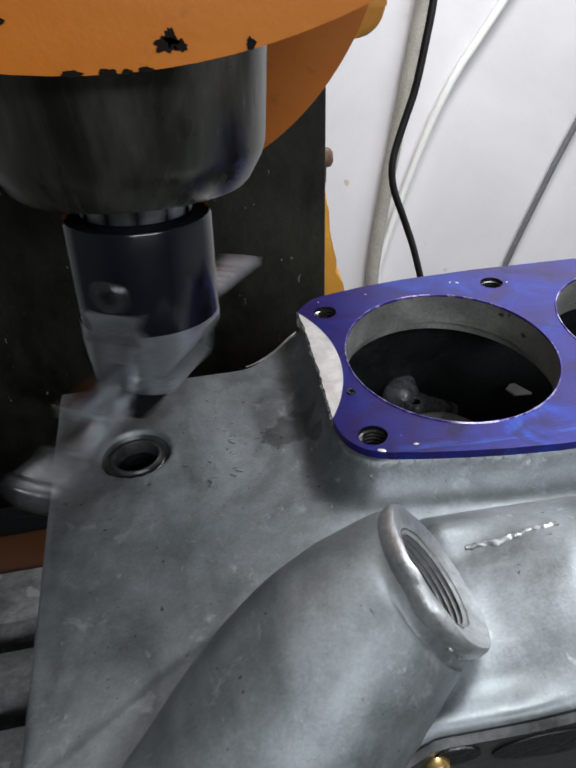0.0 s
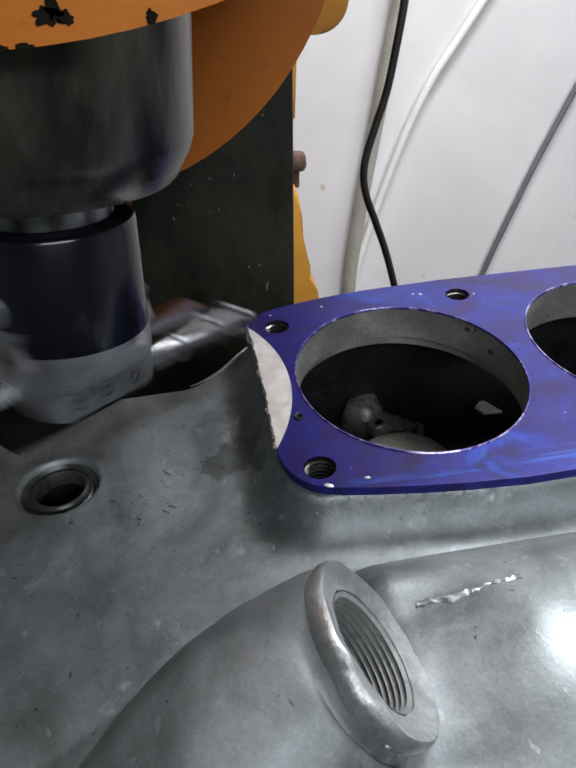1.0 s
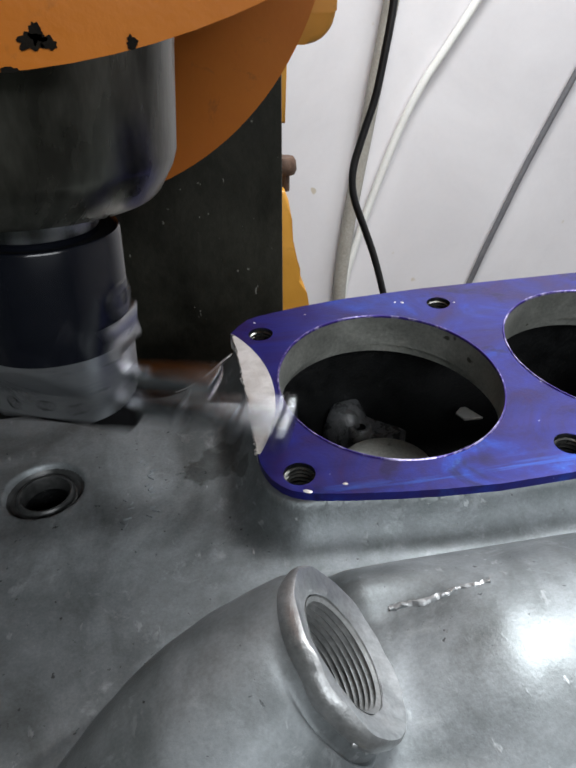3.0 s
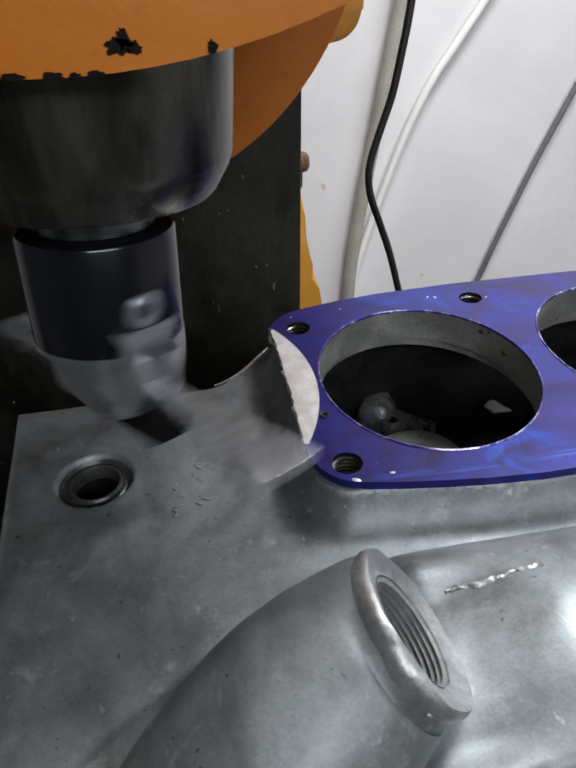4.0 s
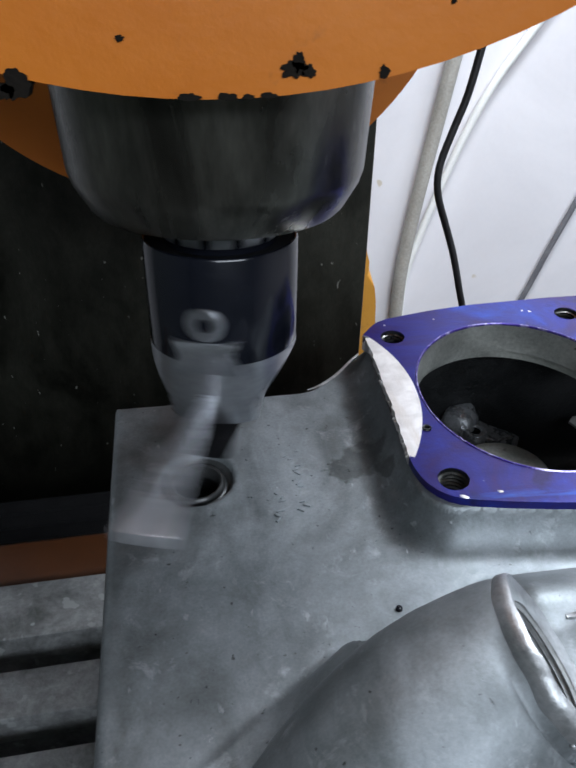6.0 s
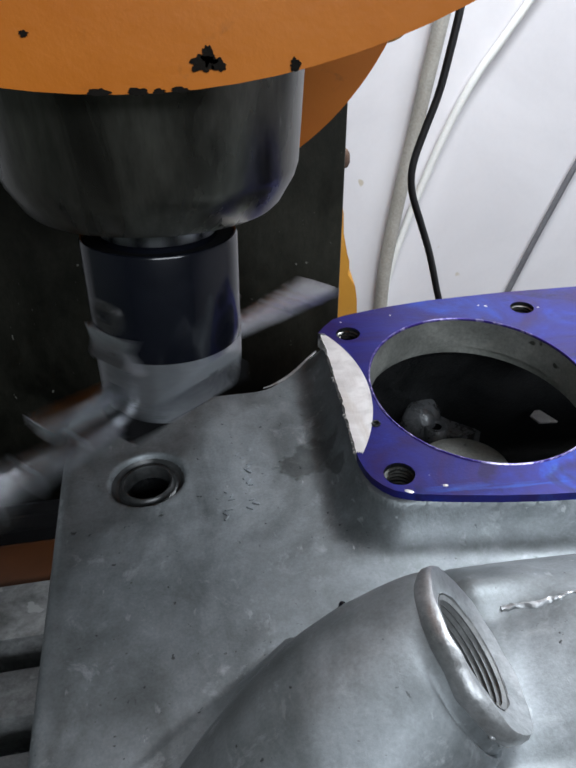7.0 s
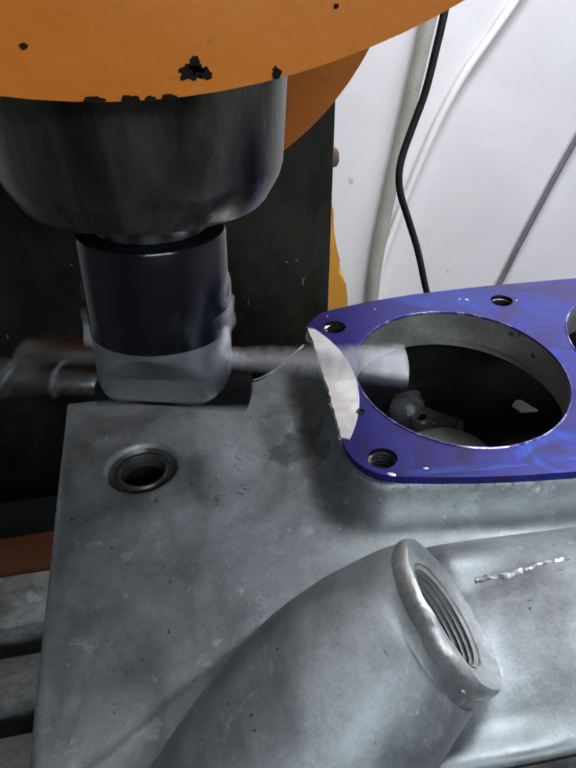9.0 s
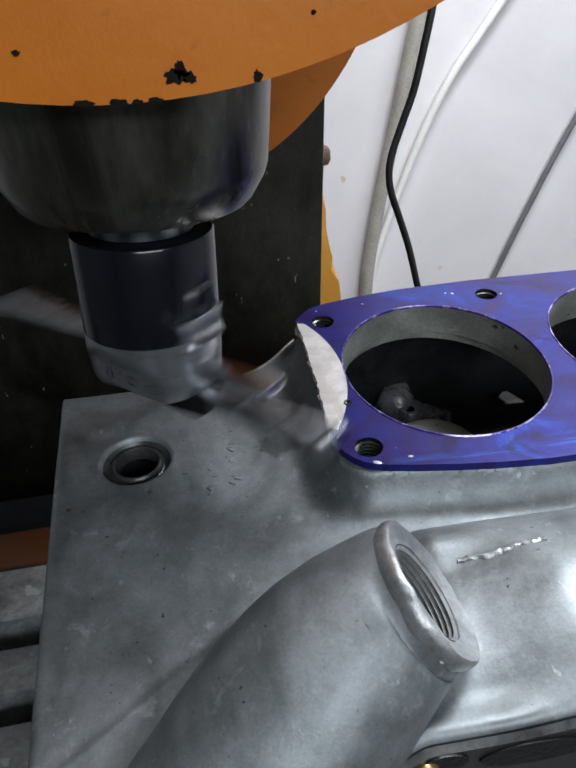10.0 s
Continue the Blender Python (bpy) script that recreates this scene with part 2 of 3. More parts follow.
# Paler copy of CAST: the port rim's highlight is put in its colour
RIM = surface("pale_cast_aluminium", (0.34, 0.35, 0.355), (0.50, 0.51, 0.52), 130, 0.47, 0.85, 700, 0.3, 0.0005)
PORTM = surface("tapped_port_thread", (0.15, 0.155, 0.155), (0.27, 0.275, 0.275), 200, 0.5, 0.4, 900, 0.1, 0.0002)
THREAD = surface("dark_tapped_thread", (0.07, 0.07, 0.065), (0.16, 0.16, 0.15), 200, 0.30, 0.85, 900, 0.1, 0.0002)
# Matt near black; carries the shade behind the saddle and in the lug bush
DARK = surface("matt_black", (0.004, 0.004, 0.0045), (0.009, 0.009, 0.0095), 60, 0.85, 0.0, 500, 0.2, 0.0004, spec=0.06)
CARBIDE = surface("carbide_insert", (0.10, 0.09, 0.075), (0.20, 0.18, 0.15), 160, 0.3, 0.8, 900, 0.1, 0.0002)


# ---- mesh helpers ----
def part(name, bm, mat, parent=None, label="", smooth=True, sharp=40):
    """Links a bmesh as one mesh object, under a thing or a part."""
    bmesh.ops.recalc_face_normals(bm, faces=bm.faces)
    me = bpy.data.meshes.new(name)
    bm.to_mesh(me)
    bm.free()
    me.materials.append(mat)
    if smooth:
        me.polygons.foreach_set("use_smooth", [True] * len(me.polygons))
        me.set_sharp_from_angle(angle=radians(sharp))
    ob = new(name, me)
    if parent:
        ob.parent = parent
    if label:
        ob["label"] = label
    return ob


def base(name, m, label, category, group="", kind=""):
    ob = new(name)
    ob.empty_display_size = 0.01
    ob.matrix_world = m
    return tagged(ob, label, category, group, kind)


def lathe(profile, n=96, closed=False):
    """Turned form about z from (radius, height) pairs."""
    bm = bmesh.new()
    rings = []
    for r, z in profile:
        if r < 1e-6:
            rings.append([bm.verts.new((0, 0, z))])
        else:
            rings.append([bm.verts.new((r * math.cos(2 * math.pi * k / n), r * math.sin(2 * math.pi * k / n), z)) for k in range(n)])
    pairs = list(zip(rings, rings[1:]))
    if closed:
        pairs.append((rings[-1], rings[0]))
    for a, b in pairs:
        for k in range(n):
            q = [a[k % len(a)], a[(k + 1) % len(a)], b[(k + 1) % len(b)], b[k % len(b)]]
            q = list(dict.fromkeys(q))
            if len(q) > 2:
                bm.faces.new(q)
    return bm


def box(x0, x1, y0, y1, z0, z1, bevel=0.0, seg=2):
    bm = bmesh.new()
    bmesh.ops.create_cube(bm, size=1, matrix=Matrix.LocRotScale(((x0 + x1) / 2, (y0 + y1) / 2, (z0 + z1) / 2), None, (x1 - x0, y1 - y0, z1 - z0)))
    if bevel:
        bmesh.ops.bevel(bm, geom=bm.edges[:], offset=bevel, segments=seg, affect="EDGES", profile=0.5)
    return bm


def prism(outline, axis, lo, hi, bevel=0.0, seg=2):
    """An outline of 2D points, pushed along an axis."""
    bm = bmesh.new()
    place = {"x": lambda p, h: (h, p[0], p[1]), "y": lambda p, h: (p[0], h, p[1]), "z": lambda p, h: (p[0], p[1], h)}[axis]
    a = [bm.verts.new(place(p, lo)) for p in outline]
    b = [bm.verts.new(place(p, hi)) for p in outline]
    caps = [bm.faces.new(a), bm.faces.new(b)]
    for k in range(len(a)):
        bm.faces.new((a[k], a[(k + 1) % len(a)], b[(k + 1) % len(a)], b[k]))
    if bevel:
        edges = {e for f in caps for e in f.edges}
        bmesh.ops.bevel(bm, geom=list(edges), offset=bevel, segments=seg, affect="EDGES", profile=0.5)
    return bm


def glide(points, n):
    """Catmull-Rom curve through points."""
    pts = [Vector(p) for p in points]
    pts = [2 * pts[0] - pts[1]] + pts + [2 * pts[-1] - pts[-2]]
    out = []
    for i in range(1, len(pts) - 2):
        a, b, c, d = pts[i - 1:i + 3]
        for k in range(n):
            t = k / n
            out.append(0.5 * (2 * b + (c - a) * t + (2 * a - 5 * b + 4 * c - d) * t * t + (3 * b - a - 3 * c + d) * t ** 3))
    out.append(pts[-2])
    return out


def hose(points, radius, n=14, sides=14):
    path = glide(points, n)
    bm = bmesh.new()
    rings = []
    for i, p in enumerate(path):
        d = (path[min(i + 1, len(path) - 1)] - path[max(i - 1, 0)]).normalized()
        u = d.cross(Vector((0, 1, 0.2))).normalized()
        v = d.cross(u)
        rings.append([bm.verts.new(p + radius * (u * math.cos(2 * math.pi * k / sides) + v * math.sin(2 * math.pi * k / sides))) for k in range(sides)])
    for a, b in zip(rings, rings[1:]):
        for k in range(sides):
            bm.faces.new((a[k], a[(k + 1) % sides], b[(k + 1) % sides], b[k]))
    bm.faces.new(rings[0])
    bm.faces.new(rings[-1])
    return bm


def arc(cx, cy, rx, ry, a0, a1, n):
    return [(cx + rx * math.cos(radians(a0 + (a1 - a0) * k / n)), cy + ry * math.sin(radians(a0 + (a1 - a0) * k / n))) for k in range(n + 1)]


def moved(bm, m):
    bmesh.ops.transform(bm, matrix=m, verts=bm.verts)
    return bm


def joined(*bms):
    out = bms[0]
    for b in bms[1:]:
        me = bpy.data.meshes.new("tmp")
        b.to_mesh(me)
        b.free()
        out.from_mesh(me)
        bpy.data.meshes.remove(me)
    return out


def smooth_step(a, b, x):
    t = np.clip((x - a) / (b - a), 0, 1)
    return t * t * (3 - 2 * t)


# ---- room ----
Z_TABLE = -0.100
tagged(part("wall_back", box(-2.0, 2.0, 0.80, 0.90, -0.95, 1.75), WALLP), "white painted workshop wall with faint stains", "wall", kind="structure")
# Front and left walls and floor are unseen, toned dark to dim metal reflections.
tagged(part("wall_front", box(-2.0, 2.0, -2.1, -2.0, -0.95, 1.75), WALLG), "unseen dull grey-green wall, kept dark to dim reflections", "wall", kind="structure")
tagged(part("wall_left", box(-2.1, -2.0, -2.1, 0.90, -0.95, 1.75), WALLG), "unseen dull grey-green wall, kept dark to dim reflections", "wall", kind="structure")
tagged(part("wall_right", box(2.0, 2.1, -2.1, 0.90, -0.95, 1.75), WALLP), "plain white workshop wall", "wall", kind="structure")
tagged(part("floor", box(-2.1, 2.1, -2.1, 0.90, -1.05, -0.95), FLOORM), "grey concrete workshop floor", "floor", kind="structure")
tagged(part("ceiling", box(-2.1, 2.1, -2.1, 0.90, 1.75, 1.85), CEIL), "plain white ceiling", "ceiling", kind="structure")

# ---- conduit and cables on the wall ----
tagged(part("conduit_pipe", hose([(0.2081, 0.786, -0.4500), (0.2088, 0.786, -0.3500), (0.2093, 0.786, -0.2800), (0.2156, 0.786, -0.2100), (0.2250, 0.786, -0.1400), (0.2359, 0.786, -0.0700), (0.2452, 0.786, -0.0100), (0.2546, 0.786, 0.0500), (0.3110, 0.786, 0.4100)], 0.0095), CONDUIT), "grey plastic conduit pipe running up the white wall", "pipe")
tagged(part("white_cable", hose([(0.2120, 0.790, -0.4500), (0.2153, 0.790, -0.3500), (0.2175, 0.790, -0.2800), (0.2343, 0.790, -0.2100), (0.2565, 0.790, -0.1400), (0.2821, 0.790, -0.0700), (0.3108, 0.790, -0.0100), (0.3501, 0.790, 0.0500), (0.5859, 0.790, 0.4100)], 0.0052), WHITEC), "thin white cable slanting across the wall", "cable")
tagged(part("black_cable", hose([(0.1580, 0.360, -0.4500), (0.1500, 0.360, -0.2000), (0.1425, 0.360, -0.1400), (0.1342, 0.360, -0.1095), (0.1258, 0.360, -0.0826), (0.1164, 0.360, -0.0589), (0.1088, 0.360, -0.0400), (0.1061, 0.360, -0.0256), (0.1074, 0.360, -0.0118), (0.1130, 0.360, 0.0080), (0.1196, 0.360, 0.0301), (0.1243, 0.360, 0.0573), (0.1278, 0.360, 0.0830), (0.1302, 0.360, 0.1200), (0.1330, 0.360, 0.1900), (0.1380, 0.360, 0.3000), (0.1450, 0.360, 0.6000)], 0.0027), BLACKC), "black power cable hanging in a loose bend", "cable")
tagged(part("grey_cable", hose([(0.3816, 0.790, -0.3810), (0.4141, 0.790, -0.2861), (0.4263, 0.790, -0.2486), (0.4466, 0.790, -0.1912), (0.4823, 0.790, -0.0963), (0.5636, 0.790, 0.0935)], 0.0042), GREYC), "thin dark grey cable against the wall", "cable")

# ---- machine: column, base, table ----
column = base("mill_column", pose(0, 0, 0), "dark oily iron column of a milling machine", "machine column")
part("face_plate", box(-0.295, 0.0471, 0.3085, 0.335, -0.60, 0.62, 0.0015), IRON, column)
part("way_strip", box(-0.295, -0.235, 0.3015, 0.3085, -0.28, 0.60, 0.001), IRON, column)
part("column_body", box(-0.25, 0.040, 0.335, 0.560, -0.94, 0.60, 0.004), IRON, column)
side = [(0.064, -0.95), (0.1130, -0.95), (0.1113, -0.229), (0.1095, -0.193), (0.1069, -0.177), (0.1018, -0.162), (0.0956, -0.151), (0.0927, -0.142), (0.0921, -0.120), (0.0910, -0.099), (0.0881, -0.081), (0.0844, -0.071), (0.038, -0.069)]
part("side_casting", prism(side + [(0.038, -0.95)], "y", 0.520, 0.560, 0.004, 3), YELLOW, column, "yellow-orange painted casting")
part("bolt_head", moved(lathe([(0, 0.016), (0.0090, 0.016), (0.0113, 0.0123), (0.0119, 0.0043), (0.0101, 0.0), (0.0052, 0.0), (0.0050, -0.016), (0, -0.016)], 28), pose(0.0868, 0.540, -0.0600)), BROWN, column, "rusty brown bolt head")
part("upper_side_casting", prism([(0.030, -0.008), (0.0816, -0.008), (0.0830, 0.046), (0.0830, 0.60), (0.030, 0.60)], "y", 0.500, 0.556, 0.003, 3), YELLOW, column, "yellow painted side of the column")

mill_base = base("machine_saddle", pose(-0.13, 0.072, 0, 0, 0, 5), "orange painted machine saddle with black folds added for shade behind", "machine saddle")
part("saddle_rim", box(-0.30, 0.50, 0.003, 0.028, -0.95, -0.103, 0.004, 3), ORANGE_SHADED, mill_base, "orange painted saddle edge")
# Black folds added behind the saddle, where there is only deep shade
for k in range(9):
    part("shade_fold", prism([(0.028, -0.30), (0.030 + 0.021 * k, -0.190 - 0.006 * k), (0.041 + 0.021 * k, -0.184 - 0.006 * k), (0.0505 + 0.021 * k, -0.190 - 0.006 * k), (0.0505 + 0.021 * k, -0.30)] if k == 0 else [(0.030 + 0.021 * k, -0.30), (0.030 + 0.021 * k, -0.190 - 0.006 * k), (0.041 + 0.021 * k, -0.184 - 0.006 * k), (0.0505 + 0.021 * k, -0.190 - 0.006 * k), (0.0505 + 0.021 * k, -0.30)], "x", -0.30, 0.17, 0.0), DARK, mill_base, "black fold added for the dark behind the saddle")

table = base("mill_table", pose(-0.13, 0.072, 0, 0, 0, 5), "scuffed grey iron mill table with T-slots", "machine table")
SLOTS = [(-0.0385, -0.0255), (-0.0680, -0.0560), (-0.0985, -0.0860), (-0.1290, -0.1165)]
edges = [0.0] + [v for a, b in SLOTS for v in (b, a)] + [-0.160]
for k in range(0, len(edges), 2):
    part("table_strip", box(-0.30, 0.55, edges[k + 1], edges[k], Z_TABLE - 0.012, Z_TABLE, 0.0007, 2), TABLE, table)
part("table_bed", box(-0.30, 0.55, -0.160, 0.0, Z_TABLE - 0.055, Z_TABLE - 0.026, 0.002), TABLE, table)
for k in range(0, len(edges), 2):
    part("slot_wall", box(-0.30, 0.55, edges[k + 1] + 0.004, edges[k] - 0.004, Z_TABLE - 0.026, Z_TABLE - 0.012), TABLE, table)

# ---- machine: head ----
head = base("milling_head", pose(0, 0, 0), "orange painted milling head with worn lower edge", "milling head")
HX, HZ, HR = -0.0525, 0.203, 0.1205
outline = arc(HX, HZ, HR, HR, 180, 360, 64) + [(HX + HR, 0.42), (HX - HR, 0.42)]
part("housing", prism(outline, "y", -0.010, 0.145, 0.0012, 3), ORANGE, head)
part("swivel_disc", prism(arc(-0.0630, 0.1245, 0.1005, 0.1005, 0, 359, 127), "y", 0.141, 0.200, 0.0012, 2), ORANGE, head, "large round orange swivel flange")
part("gear_case", prism([(-0.17, 0.50), (-0.17, 0.080), (-0.160, 0.0722)] + arc(0.0385, 0.0855, 0.0135, 0.0128, 270, 360, 8) + [(0.0520, 0.50)], "y", 0.196, 0.262, 0.003, 3), YELLOW, head, "yellow-orange painted gear case")
AX, AY = -0.0510, 0.0280
quill = part("quill", moved(lathe([(0.0, 0.30), (0.0326, 0.30), (0.0319, 0.092), (0.0303, 0.0650), (0.0295, 0.0625), (0.0268, 0.0578), (0.0258, 0.0568), (0.0190, 0.0565), (0.0180, 0.064), (0, 0.064)], 128), pose(AX, AY, 0)), NOSE, head, "worn steel spindle nose with brownish stains", sharp=18)
rng = random.Random(4)
CHIPS = ((-0.0790, 0.0845, 0.0040, 0.0040), (-0.0806, 0.0836, 0.0028, 0.0024), (-0.0549, 0.0829, 0.0034, 0.0010), (-0.0492, 0.0829, 0.0030, 0.0011), (-0.0463, 0.0829, 0.0020, 0.0008),
         (-0.0432, 0.0831, 0.0026, 0.0008), (-0.0396, 0.0866, 0.0040, 0.0022), (-0.0389, 0.0876, 0.0020, 0.0026), (-0.0374, 0.0864, 0.0022, 0.0016), (-0.0262, 0.0863, 0.0016, 0.0018),
         (-0.0640, 0.0905, 0.0012, 0.0009), (-0.0170, 0.0955, 0.0008, 0.0007))
for x, z, w, h in CHIPS:
    n, seed = 40, rng.uniform(0, 50)
    pts = []
    for k in range(n):
        c, d = math.cos(2 * math.pi * k / n), math.sin(2 * math.pi * k / n)
        swell = 0.95 + 0.55 * noise.noise(Vector((2.1 * c, 2.1 * d, seed))) + 0.12 * noise.noise(Vector((7 * c, 7 * d, seed)))
        pts.append((x + w * 0.5 * c * swell, z + h * 0.5 * d * swell))
    part("paint_chip", prism(pts, "y", -0.0103, -0.0080), CHIP, head, "dark patch of chipped paint")

# ---- the casting on the table: flange frame, tilted a few degrees ----
FLANGE = Matrix(((0.99884, -0.00184, -0.04816, 0), (-0.00184, 0.99709, -0.07617, 0), (0.04816, 0.07617, 0.99593, 0), (0, 0, 0, 1)))
casting = base("manifold_casting", FLANGE, "grey cast aluminium manifold with blue-dyed flange, propped on the mill table", "engine casting")
PAD = -0.012
BORES = ((0.0300, 0.0320, 0.0290, 0.0331), (0.0955, 0.0330, 0.0290, 0.0331))
CUT = (-0.0554, 0.0357, 0.0548)
HOLE = (-0.0600, 0.0200)
BOLTS = [(0, 0, 0.0036), (0, 0.062, 0.0036), (0.0570, 0.0680, 0.0036), (0.0625, -0.0030, 0.0036), (0.1260, 0.0665, 0.0036), (0.1260, 0.0020, 0.0036)]


def back_edge(x):
    return 0.0545 + 0.0245 * smooth_step(-0.030, 0.004, x)


def front_edge(x):
    return np.interp(x, [-0.09, -0.045, -0.022, -0.008, 0.16], [-0.096, -0.087, -0.0770, -0.0722, -0.0715])


PORT_C = (-0.0026, -0.0533, 0.0138)
PORT_N = (math.cos(radians(2)) * math.cos(radians(35)), math.sin(radians(2)) * math.cos(radians(35)), math.sin(radians(35)))


def ridge_height(x, y):
    """The pipe run in front: a hump that climbs towards the threaded port, and the long barrel beside it."""
    dx, dy = 0.81, 0.586
    s = (x - PORT_C[0]) * dx + (y - PORT_C[1]) * dy
    d = -(x - PORT_C[0]) * dy + (y - PORT_C[1]) * dx
    h = np.maximum(0.0275 + 0.45 * np.minimum(s, 0.0), 0.0008)
    e = d - 0.0055
    w = np.where(e > 0, 0.0280, 0.0340)
    q = np.clip(np.abs(e) / w, 0, 1)
    hump = PAD - 0.002 + h * (1 - q * q) ** (0.5 + 1.3 * smooth_step(-0.018, -0.045, s)) - 1.5 * np.maximum(np.abs(e) - w, 0)
    cut = PORT_C[2] - ((x - PORT_C[0]) * PORT_N[0] + (y - PORT_C[1]) * PORT_N[1] + 0.0210) / PORT_N[2]
    hump = np.minimum(hump, cut) - 2.5 * np.maximum(s + 0.012, 0)
    yc, zc, rr = -0.0510, -0.0270, 0.0350
    barrel = zc + np.sqrt(np.maximum(rr * rr - np.minimum(np.abs(y - yc), rr) ** 2, 0)) - 0.0245 * (1 - smooth_step(-0.026, 0.006, x + 0.018 * smooth_step(-0.058, -0.068, y)))
    barrel = barrel - 0.0050 * (1 - smooth_step(0.004, 0.026, x)) * (1 - smooth_step(0.011, 0.021, np.abs(y - PORT_C[1])))
    return hump, barrel


def soft_max(a, b, k):
    h = np.clip(0.5 + 0.5 * (a - b) / k, 0, 1)
    return b * (1 - h) + a * h + k * h * (1 - h)


def flange_gap(x, y):
    """Distance outside the flange's outline, with rounded corners."""
    r = 0.008
    yf = np.interp(x, [-0.010, 0.003, 0.030, 0.042, 0.070, 0.130], [-0.0060, -0.0066, -0.0104, -0.0112, -0.0110, -0.0085])
    yb = np.interp(x, [-0.009, 0.0, 0.030, 0.083, 0.130], [0.0650, 0.0715, 0.0768, 0.0772, 0.0755])
    qx = np.maximum(-0.0078 - x, x - 0.1390) + r
    qy = np.maximum(yf - y, y - yb) + r
    return np.hypot(np.maximum(qx, 0), np.maximum(qy, 0)) + np.minimum(np.maximum(qx, qy), 0) - r


def surface_height(x, y):
    d = flange_gap(x, y)
    R = 0.0107
    t = np.clip(d, 0, R)
    skirt = PAD + R * (1 - t / R) ** 2.7
    z = np.where(d < 0.0004, -0.0021, np.minimum(skirt, -0.0021))
    hump, barrel = ridge_height(x, y)
    z2 = soft_max(hump, barrel, 0.003)
    k = 0.0050 - 0.0042 * smooth_step(-0.030, -0.004, x)
    z = np.where(d < 0.0004, z, soft_max(z, z2, k))
    hr = np.hypot(x - HOLE[0], y - HOLE[1])
    z = z - 0.0036 * (1 - smooth_step(0.0086, 0.0099, hr)) + 0.0002 * (1 - smooth_step(0.0105, 0.0140, hr))
    roll = 0.0022
    yb = back_edge(x)
    e = np.minimum(np.minimum(yb - y, x - (-0.0810 - 0.066 * y)), y - front_edge(x))
    e = np.clip(e, 0, roll)
    z = z - (roll - np.sqrt(np.maximum(roll * roll - (roll - e) ** 2, 0)))
    return z


def casting_body():
    nu, nv = 330, 260
    mouth = (Matrix.Translation(PORT_C) @ Vector(PORT_N).to_track_quat("Z", "Y").to_matrix().to_4x4()).inverted()
    verts, faces = [], []
    vs = np.linspace(0, 1, nv + 1)
    us = np.linspace(0, 1, nu + 1)
    X = np.zeros((nu + 1, nv + 1))
    Y = np.zeros((nu + 1, nv + 1))
    for i, u in enumerate(us):
        x = np.full(nv + 1, -0.0810 + u * 0.2330)
        for _ in range(3):
            y = front_edge(x) + vs * (back_edge(x) - front_edge(x))
            x = (-0.0810 - 0.066 * y) * (1 - u) + 0.152 * u
        X[i], Y[i] = x, y
    Z = surface_height(X, Y)
    for i in range(nu + 1):
        for j in range(nv + 1):
            p = Vector((X[i, j] * 60, Y[i, j] * 60, 0.3))
            dz = 0.0006 * noise.noise(p * 0.35) + 0.00012 * noise.noise(p) + 0.00005 * noise.noise(p * 5) if flange_gap(X[i, j], Y[i, j]) > 0.001 else 0
            verts.append((X[i, j], Y[i, j], Z[i, j] + dz))
    idx = lambda i, j: i * (nv + 1) + j
    for i in range(nu):
        for j in range(nv):
            mx, my = (X[i, j] + X[i + 1, j + 1]) / 2, (Y[i, j] + Y[i + 1, j + 1]) / 2
            if any(((mx - cx) / (rx + 0.0008)) ** 2 + ((my - cy) / (ry + 0.0008)) ** 2 < 1 for cx, cy, rx, ry in BORES):
                continue
            if any(math.hypot(mx - bx, my - by) < r + 0.0006 for bx, by, r in BOLTS):
                continue
            if math.hypot(mx - HOLE[0], my - HOLE[1]) < 0.0078:
                continue
            q = mouth @ Vector((mx, my, (Z[i, j] + Z[i + 1, j + 1]) / 2))
            if math.hypot(q.x, q.y) < 0.0128 and q.z > -0.018:
                continue
            faces.append((idx(i, j), idx(i + 1, j), idx(i + 1, j + 1), idx(i, j + 1)))
    # side walls down towards the table
    ring = [idx(i, 0) for i in range(nu + 1)] + [idx(nu, j) for j in range(1, nv + 1)] + [idx(i, nv) for i in range(nu - 1, -1, -1)] + [idx(0, j) for j in range(nv - 1, 0, -1)]
    low = {}
    for k in ring:
        low[k] = len(verts)
        x, y, z = verts[k]
        verts.append((x, y, -0.068))
    for a, b in zip(ring, ring[1:] + ring[:1]):
        faces.append((a, low[a], low[b], b))
    me = bpy.data.meshes.new("body")
    me.from_pydata(verts, [], faces)
    bm = bmesh.new()
    bm.from_mesh(me)
    bpy.data.meshes.remove(me)
    return bm


part("body", casting_body(), CAST, casting, sharp=60)


def plate(loops, z0, z1, mat, name, parent, label, bevel_top=0.0):
    """A flat plate with holes: the first loop is its outline."""
    bm = bmesh.new()
    tops, edges = [], []
    for loop in loops:
        vs = [bm.verts.new((x, y, z1)) for x, y in loop]
        tops.append(vs)
        edges += [bm.edges.new((vs[k], vs[(k + 1) % len(vs)])) for k in range(len(vs))]
    bmesh.ops.triangle_fill(bm, edges=edges, use_beauty=True, use_dissolve=False)
    for vs in tops:
        lows = [bm.verts.new((v.co.x, v.co.y, z0)) for v in vs]
        for k in range(len(vs)):
            bm.faces.new((vs[k], vs[(k + 1) % len(vs)], lows[(k + 1) % len(vs)], lows[k]))
    return part(name, bm, mat, parent, label, sharp=30)


